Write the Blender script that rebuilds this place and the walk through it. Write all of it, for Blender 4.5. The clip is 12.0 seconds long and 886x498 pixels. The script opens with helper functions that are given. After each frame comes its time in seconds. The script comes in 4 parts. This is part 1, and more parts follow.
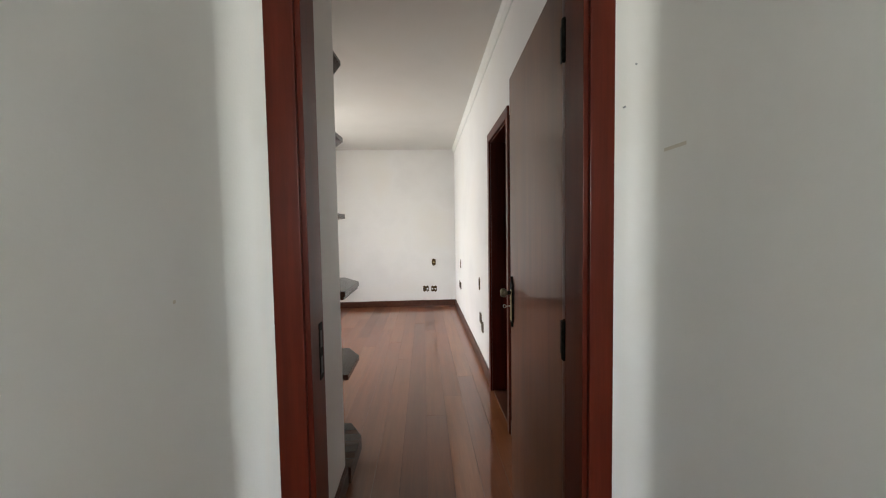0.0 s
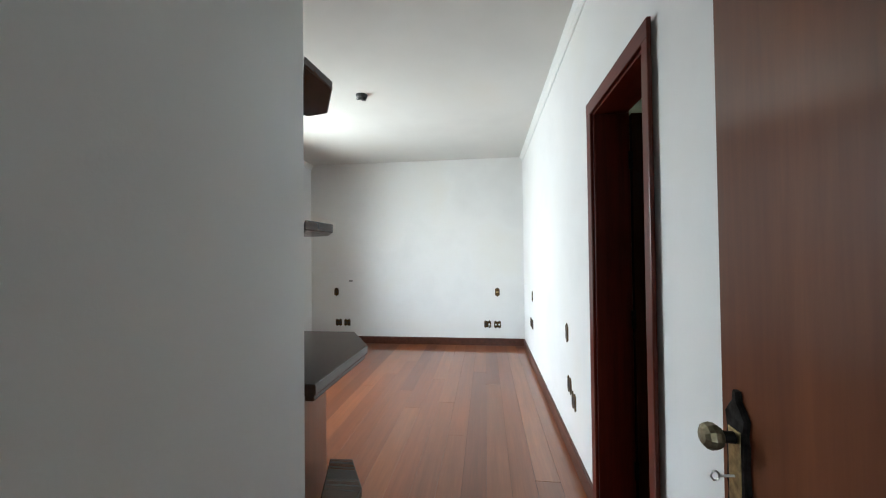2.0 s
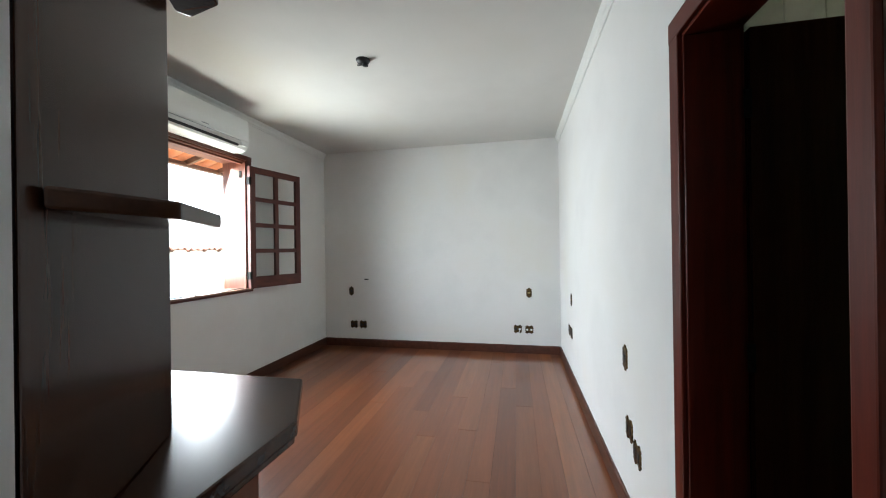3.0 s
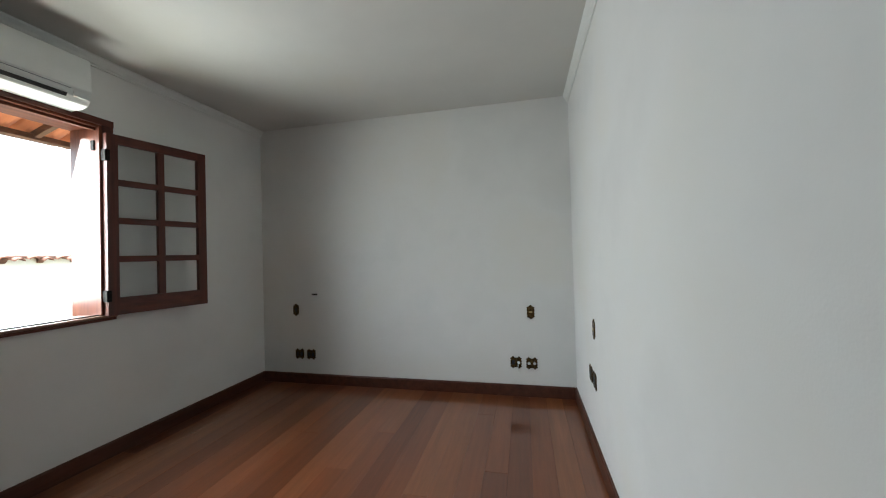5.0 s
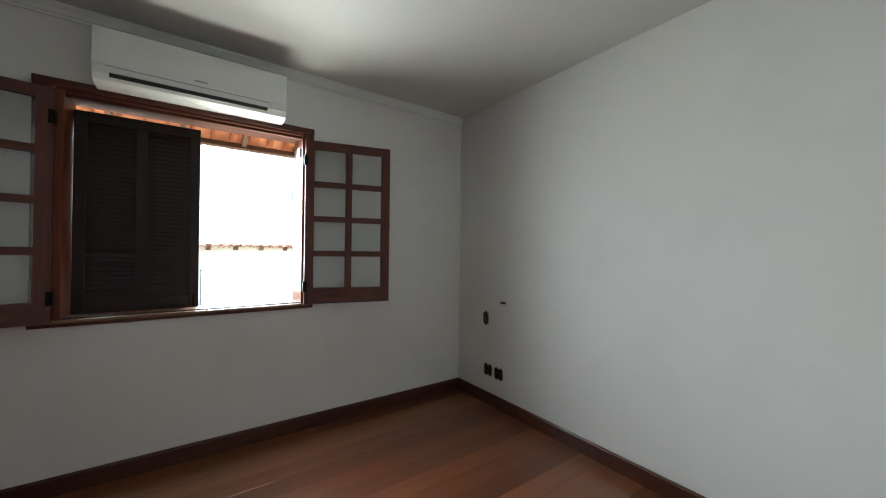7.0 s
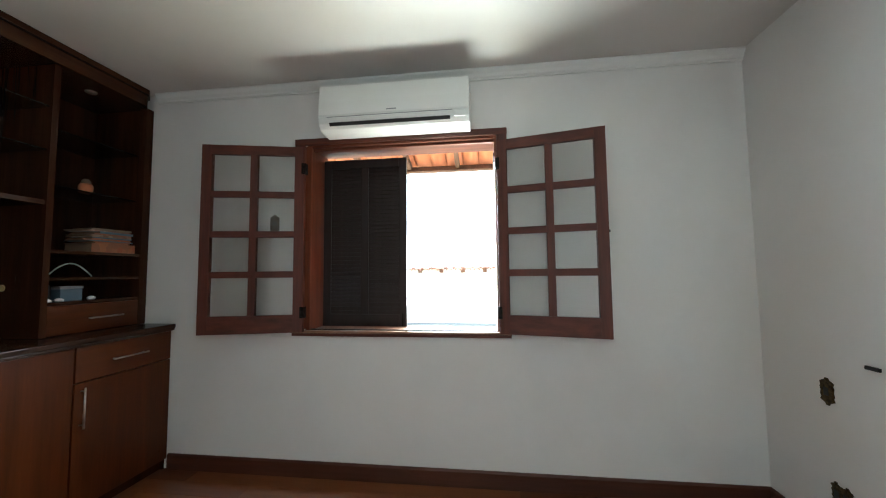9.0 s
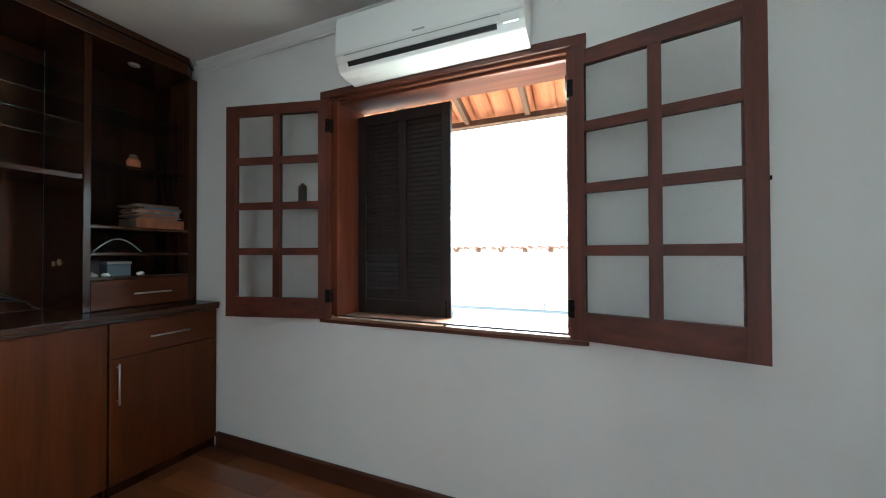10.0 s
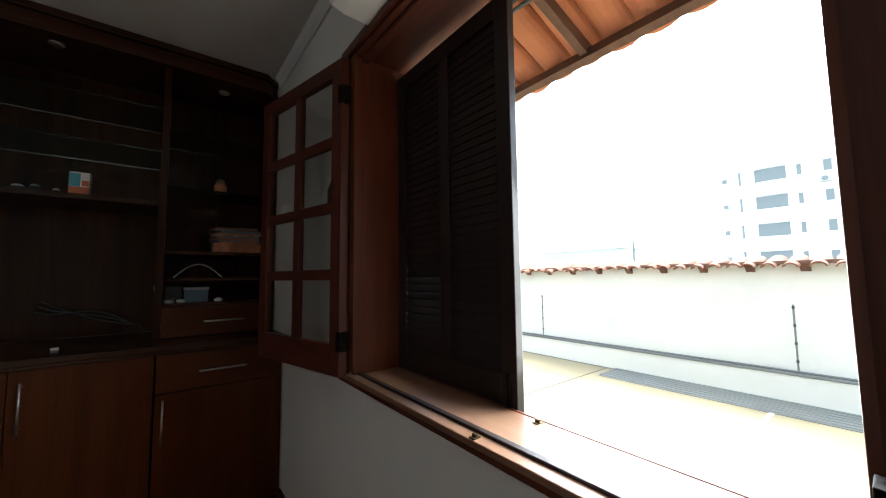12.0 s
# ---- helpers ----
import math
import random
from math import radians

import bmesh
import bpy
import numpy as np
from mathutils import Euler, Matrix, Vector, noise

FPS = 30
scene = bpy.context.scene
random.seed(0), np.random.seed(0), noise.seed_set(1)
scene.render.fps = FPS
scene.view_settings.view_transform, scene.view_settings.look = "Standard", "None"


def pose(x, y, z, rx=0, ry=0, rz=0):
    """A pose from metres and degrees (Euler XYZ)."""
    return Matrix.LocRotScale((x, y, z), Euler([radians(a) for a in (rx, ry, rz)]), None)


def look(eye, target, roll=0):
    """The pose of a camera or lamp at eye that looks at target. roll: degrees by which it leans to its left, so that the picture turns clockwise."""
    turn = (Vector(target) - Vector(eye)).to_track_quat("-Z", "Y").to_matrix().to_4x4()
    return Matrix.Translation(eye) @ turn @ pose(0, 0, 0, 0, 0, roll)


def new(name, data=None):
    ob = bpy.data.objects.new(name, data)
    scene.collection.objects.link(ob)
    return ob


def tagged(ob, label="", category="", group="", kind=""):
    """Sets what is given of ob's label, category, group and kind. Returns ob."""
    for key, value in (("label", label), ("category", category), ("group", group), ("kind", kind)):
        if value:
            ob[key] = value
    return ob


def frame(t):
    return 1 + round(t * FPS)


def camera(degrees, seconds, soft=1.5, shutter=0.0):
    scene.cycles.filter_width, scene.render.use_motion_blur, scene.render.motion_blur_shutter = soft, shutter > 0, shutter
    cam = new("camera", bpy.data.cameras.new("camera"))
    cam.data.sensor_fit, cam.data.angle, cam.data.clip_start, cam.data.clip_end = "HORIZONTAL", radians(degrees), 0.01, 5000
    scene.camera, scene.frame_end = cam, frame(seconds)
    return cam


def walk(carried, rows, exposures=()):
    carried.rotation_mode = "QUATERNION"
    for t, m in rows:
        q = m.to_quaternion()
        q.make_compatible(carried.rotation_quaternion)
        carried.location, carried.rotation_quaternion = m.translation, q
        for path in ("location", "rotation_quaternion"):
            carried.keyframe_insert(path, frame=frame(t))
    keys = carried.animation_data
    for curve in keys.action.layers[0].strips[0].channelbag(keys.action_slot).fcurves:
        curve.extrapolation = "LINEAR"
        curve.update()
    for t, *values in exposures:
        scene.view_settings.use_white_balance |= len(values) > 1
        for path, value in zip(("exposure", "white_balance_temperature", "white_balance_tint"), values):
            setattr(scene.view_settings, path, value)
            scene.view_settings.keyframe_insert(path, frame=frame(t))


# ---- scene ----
cam = camera(102.3, 12.0, soft=1.1)
PATH = [
    (0, (0.158, 0.696, 1.371), (0.265, 2.691, 1.273), -0.9),
    (0.5, (0.171, 0.894, 1.36), (0.023, 2.888, 1.37), -1.4),
    (0.8, (0.161, 1.029, 1.375), (0.003, 3.023, 1.366), -1.9),
    (1, (0.181, 1.14, 1.372), (-0.03, 3.128, 1.331), -2.5),
    (1.5, (0.205, 1.412, 1.387), (-0.178, 3.375, 1.389), -0.2),
    (2, (0.163, 1.751, 1.382), (-0.073, 3.736, 1.416), -0.6),
    (2.5, (0.162, 2.021, 1.391), (-0.178, 3.992, 1.387), -2.6),
    (3, (0.178, 2.351, 1.404), (-0.225, 4.31, 1.407), -0.8),
    (3.5, (0.131, 2.682, 1.411), (-0.101, 4.667, 1.458), -2.0),
    (3.7, (0.155, 2.815, 1.421), (-0.07, 4.802, 1.451), -3.1),
    (5.5, (0.316, 4.046, 1.384), (-0.337, 5.936, 1.427), -0.1),
    (6, (0.325, 4.36, 1.395), (-0.599, 6.132, 1.485), 0.2),
    (6.5, (0.335, 4.664, 1.424), (-0.853, 6.272, 1.492), -1.6),
    (7, (0.355, 4.915, 1.452), (-1.278, 6.069, 1.463), 0.7),
    (7.5, (0.285, 5.109, 1.469), (-1.544, 5.916, 1.519), 1.1),
    (9.5, (-0.476, 5.686, 1.413), (-2.391, 5.117, 1.497), -0.3),
    (10, (-0.859, 5.749, 1.41), (-2.702, 4.974, 1.433), -0.2),
    (10.5, (-1.183, 5.721, 1.408), (-3.023, 4.941, 1.476), -2.2),
    (11, (-1.564, 5.761, 1.409), (-3.241, 4.673, 1.461), -0.5),
    (11.5, (-1.823, 5.733, 1.41), (-3.321, 4.414, 1.531), -0.3),
    (12, (-2.022, 5.675, 1.408), (-3.25, 4.104, 1.565), -0.7),
]
EXPOSURES = [
    (0.0, 4.9, 6500, 7), (0.5, 4.95, 6400, 7), (1.0, 5.2, 6150, 5), (1.5, 5.35, 5850, 2),
    (2.0, 5.25, 5650, -1), (2.5, 5.05, 5600, -2), (3.0, 4.8, 5750, 0), (3.7, 4.4, 5700, -1),
    (5.5, 3.9, 5950, -1), (6.0, 3.7, 6000, -1), (6.5, 3.4, 6000, -1), (7.0, 4.15, 5850, -1),
    (7.5, 4.3, 5750, -2), (9.5, 5.25, 5500, -4), (10.5, 4.9, 5150, -6), (11.0, 4.6, 5200, -6),
    (11.5, 4.0, 5450, -3), (12.0, 3.55, 5950, 0),
]
walk(cam, [(t, look(eye, target, roll)) for t, eye, target, roll in PATH], EXPOSURES)


# ---- world, sun, exposure ----
world = bpy.data.worlds.new("sky")
scene.world = world
world.use_nodes = True
wn = world.node_tree.nodes
sky = wn.new("ShaderNodeTexSky")
sky.sky_type = "NISHITA"
sky.sun_disc = False
sky.sun_elevation, sky.sun_rotation = radians(64), radians(-80)
sky.dust_density = 4.0
wn["Background"].inputs["Strength"].default_value = 0.15
haze = wn.new("ShaderNodeHueSaturation")
haze.inputs["Saturation"].default_value = 0.5
world.node_tree.links.new(sky.outputs["Color"], haze.inputs["Color"])
world.node_tree.links.new(haze.outputs["Color"], wn["Background"].inputs["Color"])

sun_data = bpy.data.lights.new("sun", "SUN")
sun_data.energy, sun_data.angle, sun_data.color = 0.3, radians(10), (1.0, 0.97, 0.92)
sun = new("sun", sun_data)
sun.matrix_world = look((-8.63, 6.52, 18.0), (0, 5, 0))

# Fill lamp added to brighten the hall; no source is seen there.
hall_fill_data = bpy.data.lights.new("hall_fill_light", "AREA")
hall_fill_data.shape, hall_fill_data.size, hall_fill_data.size_y, hall_fill_data.energy, hall_fill_data.color = "RECTANGLE", 0.7, 0.45, 1.0, (1.0, 0.99, 0.96)
new("hall_fill_light", hall_fill_data).matrix_world = look((0.22, -1.64, 1.78), (0.22, -0.6, 2.6))

window_sky = bpy.data.lights.new("window_light", "AREA")
window_sky.shape, window_sky.size, window_sky.size_y, window_sky.energy, window_sky.color = "RECTANGLE", 0.66, 1.25, 2.9, (1.0, 0.955, 0.94)
window_sky.spread = radians(142)
new("window_light", window_sky).matrix_world = look((-2.93, 5.30, 1.70), (-1.97, 5.48, 1.40))

terrace_glow = bpy.data.lights.new("window_light_low", "AREA")
terrace_glow.shape, terrace_glow.size, terrace_glow.size_y, terrace_glow.energy, terrace_glow.color = "RECTANGLE", 0.66, 0.22, 0.38, (1.0, 0.95, 0.86)
terrace_glow.spread = radians(110)
new("window_light_low", terrace_glow).matrix_world = look((-2.97, 5.30, 1.16), (-2.35, 5.34, 2.06))


# ---- helpers of this scene ----
def world_of(ob):
    m = ob.matrix_parent_inverse @ ob.matrix_basis
    return world_of(ob.parent) @ m if ob.parent else ob.matrix_basis.copy()


def thing(name, at=(0, 0, 0), label="", category="", group="", kind=""):
    ob = new(name)
    ob.matrix_basis = Matrix.Translation(at)
    ob.empty_display_size = 0.1
    return tagged(ob, label, category, group, kind)


def part(name, bm, material, parent=None, label="", smooth=False):
    """One mesh object, drawn in world coordinates, under a thing or a part."""
    me = bpy.data.meshes.new(name)
    bmesh.ops.recalc_face_normals(bm, faces=bm.faces)
    bm.to_mesh(me)
    bm.free()
    if smooth:
        for p in me.polygons:
            p.use_smooth = True
    me.materials.append(material)
    ob = new(name, me)
    if parent:
        ob.parent = parent
        ob.matrix_parent_inverse = world_of(parent).inverted()
    if label:
        ob["label"] = label
    return ob


def bevelled(bm, width, segments=2):
    if width:
        bmesh.ops.bevel(bm, geom=list(bm.edges), offset=width, segments=segments, affect="EDGES", profile=0.6)
    return bm


def box(x0, x1, y0, y1, z0, z1, bevel=0.0, m=None):
    bm = bmesh.new()
    bmesh.ops.create_cube(bm, size=1.0, matrix=Matrix.LocRotScale(((x0 + x1) / 2, (y0 + y1) / 2, (z0 + z1) / 2), None, (abs(x1 - x0), abs(y1 - y0), abs(z1 - z0))))
    bevelled(bm, bevel)
    if m:
        bm.transform(m)
    return bm


def prism(points, lo, hi, axis="z", bevel=0.0, m=None):
    """A flat outline, pushed out along an axis from lo to hi."""
    def at(p, h):
        return {"z": (p[0], p[1], h), "x": (h, p[0], p[1]), "y": (p[0], h, p[1])}[axis]
    bm = bmesh.new()
    low = [bm.verts.new(at(p, lo)) for p in points]
    high = [bm.verts.new(at(p, hi)) for p in points]
    bm.faces.new(low)
    bm.faces.new(high)
    for i in range(len(points)):
        j = (i + 1) % len(points)
        bm.faces.new((low[i], low[j], high[j], high[i]))
    bmesh.ops.recalc_face_normals(bm, faces=bm.faces)
    bevelled(bm, bevel)
    if m:
        bm.transform(m)
    return bm


def tube(path, radius, sides=10):
    bm = bmesh.new()
    pts = [Vector(p) for p in path]
    rings = []
    for i, p in enumerate(pts):
        d = (pts[min(i + 1, len(pts) - 1)] - pts[max(i - 1, 0)]).normalized()
        q = d.to_track_quat("Z", "Y")
        rings.append([bm.verts.new(p + q @ Vector((radius * math.cos(a), radius * math.sin(a), 0))) for a in [2 * math.pi * k / sides for k in range(sides)]])
    for a, b in zip(rings, rings[1:]):
        for k in range(sides):
            bm.faces.new((a[k], a[(k + 1) % sides], b[(k + 1) % sides], b[k]))
    bm.faces.new(rings[0])
    bm.faces.new(rings[-1])
    return bm


def lathe(profile, at, axis=(0, 0, 1), sides=24):
    """A turned shape: rows of (radius, height) about an axis."""
    bm = bmesh.new()
    rings = [[bm.verts.new((r * math.cos(2 * math.pi * k / sides), r * math.sin(2 * math.pi * k / sides), h)) for k in range(sides)] for r, h in profile]
    for a, b in zip(rings, rings[1:]):
        for k in range(sides):
            bm.faces.new((a[k], a[(k + 1) % sides], b[(k + 1) % sides], b[k]))
    bm.faces.new(rings[0])
    bm.faces.new(rings[-1])
    bm.transform(Matrix.Translation(at) @ Vector(axis).to_track_quat("Z", "Y").to_matrix().to_4x4())
    return bm


# ---- materials ----
def base_material(name, rough=0.5, metal=0.0, spec=0.5, coat=0.0):
    mat = bpy.data.materials.new(name)
    mat.use_nodes = True
    nt = mat.node_tree
    b = nt.nodes["Principled BSDF"]
    b.inputs["Roughness"].default_value = rough
    b.inputs["Metallic"].default_value = metal
    b.inputs["Specular IOR Level"].default_value = spec
    b.inputs["Coat Weight"].default_value = coat
    b.inputs["Coat Roughness"].default_value = 0.12
    return mat, nt, b


def noise_node(nt, scale, detail=4.0, stretch=(1, 1, 1), rough=0.55, seeded=False):
    tc = nt.nodes.new("ShaderNodeTexCoord")
    mp = nt.nodes.new("ShaderNodeMapping")
    mp.inputs["Scale"].default_value = stretch
    nt.links.new(tc.outputs["Object"], mp.inputs["Vector"])
    if seeded:
        info = nt.nodes.new("ShaderNodeObjectInfo")
        mul = nt.nodes.new("ShaderNodeMath")
        mul.operation, mul.inputs[1].default_value = "MULTIPLY", 37.0
        nt.links.new(info.outputs["Random"], mul.inputs[0])
        com = nt.nodes.new("ShaderNodeCombineXYZ")
        nt.links.new(mul.outputs[0], com.inputs["X"])
        nt.links.new(mul.outputs[0], com.inputs["Z"])
        nt.links.new(com.outputs[0], mp.inputs["Location"])
    n = nt.nodes.new("ShaderNodeTexNoise")
    n.inputs["Scale"].default_value, n.inputs["Detail"].default_value, n.inputs["Roughness"].default_value = scale, detail, rough
    nt.links.new(mp.outputs[0], n.inputs["Vector"])
    return n.outputs["Fac"]


def ramp(nt, fac, *stops):
    r = nt.nodes.new("ShaderNodeValToRGB")
    els = r.color_ramp.elements
    while len(els) < len(stops):
        els.new(0.5)
    for e, (p, c) in zip(els, stops):
        e.position, e.color = p, (*c, 1)
    nt.links.new(fac, r.inputs["Fac"])
    return r.outputs["Color"]


def mixed(nt, a, b, fac, mode="MIX"):
    m = nt.nodes.new("ShaderNodeMix")
    m.data_type, m.blend_type = "RGBA", mode
    if isinstance(fac, float):
        m.inputs[0].default_value = fac
    else:
        nt.links.new(fac, m.inputs[0])
    nt.links.new(a, m.inputs[6])
    nt.links.new(b, m.inputs[7])
    return m.outputs[2]


def bump(nt, b, height, strength, distance=0.002):
    n = nt.nodes.new("ShaderNodeBump")
    n.inputs["Strength"].default_value, n.inputs["Distance"].default_value = strength, distance
    nt.links.new(height, n.inputs["Height"])
    nt.links.new(n.outputs[0], b.inputs["Normal"])


def rough_from(nt, b, fac, lo, hi):
    m = nt.nodes.new("ShaderNodeMapRange")
    m.inputs["To Min"].default_value, m.inputs["To Max"].default_value = lo, hi
    nt.links.new(fac, m.inputs["Value"])
    nt.links.new(m.outputs[0], b.inputs["Roughness"])


def paint(name, colour, rough=0.6, stain=0.06, grain=0.25):
    mat, nt, b = base_material(name, rough)
    large = noise_node(nt, 1.3, 6)
    fine = noise_node(nt, 140, 3)
    dark = tuple(c * (1 - stain) for c in colour)
    tint = (colour[0] * 0.99, colour[1] * 0.975, colour[2] * 0.94)
    c = ramp(nt, large, (0.32, dark), (0.5, colour), (0.72, tint))
    nt.links.new(c, b.inputs["Base Color"])
    bump(nt, b, fine, grain, 0.0012)
    return mat


def wood(name, dark, light, rough=0.3, along="z", scale=9.0, seeded=False, coat=0.05, grain=0.15):
    """Varnished timber with grain along one axis."""
    mat, nt, b = base_material(name, rough, spec=0.3, coat=coat)
    squeeze = {"x": (0.06, 1, 1), "y": (1, 0.06, 1), "z": (1, 1, 0.06)}[along]
    g = noise_node(nt, scale * 3, 8, squeeze, 0.65, seeded)
    fine = noise_node(nt, scale * 22, 4, squeeze, 0.6, seeded)
    large = noise_node(nt, 1.6, 3, (1, 1, 1), 0.5, seeded)
    a = ramp(nt, g, (0.3, dark), (0.7, light))
    f = ramp(nt, fine, (0.25, (0.72, 0.7, 0.68)), (0.7, (1, 1, 1)))
    c = mixed(nt, a, f, 0.6, "MULTIPLY")
    patch = ramp(nt, large, (0.3, (0.82, 0.8, 0.78)), (0.7, (1.0, 1.0, 1.0)))
    c = mixed(nt, c, patch, 0.8, "MULTIPLY")
    nt.links.new(c, b.inputs["Base Color"])
    rough_from(nt, b, large, rough * 0.8, rough * 1.35)
    bump(nt, b, fine, grain, 0.0008)
    return mat


def metal(name, colour, rough=0.35, worn=(0.02, 0.016, 0.01)):
    mat, nt, b = base_material(name, rough, 1.0)
    n = noise_node(nt, 55, 5)
    nt.links.new(ramp(nt, n, (0.35, worn), (0.65, colour)), b.inputs["Base Color"])
    rough_from(nt, b, n, rough * 1.5, rough * 0.8)
    bump(nt, b, n, 0.2, 0.001)
    return mat


WALL = paint("wall_paint", (0.71, 0.71, 0.69), 0.55)
HALL = paint("hall_paint", (0.75, 0.75, 0.725), 0.5)
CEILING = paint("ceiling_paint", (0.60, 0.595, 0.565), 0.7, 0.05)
PLASTER = paint("cornice_plaster", (0.70, 0.71, 0.685), 0.6, 0.03)
RED = wood("mahogany_frame", (0.062, 0.0075, 0.0028), (0.125, 0.0165, 0.006), 0.36, "z", 7)
RED_X = wood("mahogany_rail", (0.062, 0.0075, 0.0028), (0.125, 0.0165, 0.006), 0.36, "y", 7)
for varnish in (RED, RED_X):
    varnish.node_tree.nodes["Principled BSDF"].inputs["Specular IOR Level"].default_value = 0.2
DOOR = wood("veneered_door", (0.105, 0.029, 0.007), (0.165, 0.048, 0.012), 0.45, "z", 3, grain=0.0, coat=0.55)
DOOR.node_tree.nodes["Principled BSDF"].inputs["Coat Roughness"].default_value = 0.10
DOOR.node_tree.nodes["Principled BSDF"].inputs["Specular IOR Level"].default_value = 0.15
LEAF = wood("window_leaf_wood", (0.055, 0.014, 0.008), (0.13, 0.032, 0.017), 0.37, "z", 8)
LEAF_X = wood("window_rail_wood", (0.055, 0.014, 0.008), (0.13, 0.032, 0.017), 0.37, "y", 8)
CASE = wood("window_case_wood", (0.085, 0.022, 0.010), (0.17, 0.05, 0.022), 0.37, "z", 7)
HEAD = wood("window_head_wood", (0.085, 0.022, 0.010), (0.17, 0.05, 0.022), 0.6, "y", 7)
CASE_Y = wood("window_sill_wood", (0.19, 0.105, 0.065), (0.28, 0.165, 0.105), 0.32, "y", 7)
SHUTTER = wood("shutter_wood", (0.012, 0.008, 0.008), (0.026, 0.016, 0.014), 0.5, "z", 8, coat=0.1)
UNIT = wood("imbuia_veneer", (0.024, 0.009, 0.0048), (0.060, 0.023, 0.0105), 0.2, "z", 4, coat=0.12)
UNIT.node_tree.nodes["Principled BSDF"].inputs["Specular IOR Level"].default_value = 0.12
UNIT_X = wood("imbuia_edge", (0.028, 0.011, 0.006), (0.075, 0.03, 0.014), 0.2, "x", 4)
FRONT = wood("cabinet_front_veneer", (0.055, 0.0135, 0.0032), (0.118, 0.031, 0.0072), 0.28, "z", 4, True)
FRONT_X = wood("drawer_front_veneer", (0.055, 0.0135, 0.0032), (0.118, 0.031, 0.0072), 0.28, "x", 4, True)
for varnish in (FRONT, FRONT_X):
    varnish.node_tree.nodes["Principled BSDF"].inputs["Specular IOR Level"].default_value = 0.2
SKIRT = wood("baseboard_wood", (0.05, 0.017, 0.01), (0.10, 0.035, 0.02), 0.38, "y", 6)


def plank_material():
    mat, nt, b = base_material("floor_planks", 0.34, spec=0.3, coat=0.8)
    b.inputs["Coat Roughness"].default_value = 0.05
    info = nt.nodes.new("ShaderNodeObjectInfo")
    tone = ramp(nt, info.outputs["Random"], (0.0, (0.118, 0.034, 0.0115)), (0.3, (0.19, 0.060, 0.020)), (0.55, (0.165, 0.055, 0.020)), (0.8, (0.245, 0.090, 0.033)), (1.0, (0.150, 0.040, 0.013)))
    g = noise_node(nt, 26, 8, (1, 0.05, 1), 0.62, True)
    fine = noise_node(nt, 190, 4, (1, 0.04, 1), 0.6, True)
    wear = noise_node(nt, 2.2, 5, (1, 0.5, 1), 0.6, True)
    c = mixed(nt, tone, ramp(nt, g, (0.25, (0.62, 0.58, 0.54)), (0.75, (1.15, 1.1, 1.05))), 0.75, "MULTIPLY")
    c = mixed(nt, c, ramp(nt, fine, (0.3, (0.75, 0.72, 0.7)), (0.65, (1, 1, 1))), 0.5, "MULTIPLY")
    c = mixed(nt, c, ramp(nt, wear, (0.35, (0.86, 0.84, 0.82)), (0.7, (1.04, 1.03, 1.0))), 0.7, "MULTIPLY")
    worn = noise_node(nt, 0.9, 6, (1, 0.45, 1), 0.65)
    tone_worn = nt.nodes.new("ShaderNodeRGB")
    tone_worn.outputs[0].default_value = (0.30, 0.145, 0.07, 1)
    mask = ramp(nt, worn, (0.60, (0, 0, 0)), (0.74, (0.45, 0.45, 0.45)))
    c = mixed(nt, c, tone_worn.outputs[0], mask)
    nt.links.new(c, b.inputs["Base Color"])
    rough_from(nt, b, wear, 0.30, 0.44)
    bump(nt, b, g, 0.12, 0.0012)
    return mat


PLANK = plank_material()
BRASS = metal("aged_brass", (0.13, 0.085, 0.035), 0.42, (0.035, 0.024, 0.012))
BRIGHT = metal("brushed_steel", (0.62, 0.60, 0.57), 0.28, (0.45, 0.44, 0.42))
IRON = metal("blackened_iron", (0.026, 0.024, 0.022), 0.65, (0.012, 0.011, 0.01))
KNOB = metal("worn_brass_knob", (0.24, 0.21, 0.14), 0.45, (0.12, 0.10, 0.06))
GILT = metal("rubbed_brass_strip", (0.34, 0.26, 0.12), 0.4, (0.16, 0.12, 0.055))
BLACK, _, _ = base_material("black_plastic", 0.45)
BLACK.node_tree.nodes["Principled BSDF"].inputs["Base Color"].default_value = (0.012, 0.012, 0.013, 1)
IVORY = paint("ivory_plastic", (0.36, 0.27, 0.11), 0.35, 0.05, 0.02)
WHITE = paint("white_plastic", (0.74, 0.76, 0.74), 0.32, 0.03, 0.02)
GREY = paint("grey_plastic", (0.30, 0.32, 0.33), 0.4, 0.05, 0.02)
CABLE = paint("cable_rubber", (0.05, 0.05, 0.05), 0.5, 0.1, 0.02)
PALE = paint("pale_cable", (0.5, 0.52, 0.45), 0.45, 0.1, 0.02)
BLUEBOX = paint("blue_grey_card", (0.10, 0.16, 0.21), 0.5, 0.15, 0.05)
PAPER = paint("old_paper", (0.17, 0.115, 0.075), 0.8, 0.2, 0.1)
WEATHERED = paint("weathered_coping_tile", (0.19, 0.075, 0.042), 0.85, 0.45, 0.6)
TERRACOTTA = paint("terracotta_tile", (0.40, 0.135, 0.055), 0.75, 0.3, 0.5)
RENDER = paint("exterior_render", (0.46, 0.44, 0.385), 0.85, 0.12, 0.6)
SLAB = paint("terrace_concrete", (0.20, 0.165, 0.095), 0.85, 0.18, 0.7)
GUTTER = paint("fibre_cement", (0.11, 0.11, 0.10), 0.8, 0.25, 0.5)
RAFTER = wood("eave_timber", (0.09, 0.042, 0.026), (0.15, 0.075, 0.045), 0.6, "x", 7, coat=0.0)
TOWER = paint("tower_render", (0.80, 0.80, 0.79), 0.85, 0.05, 0.2)
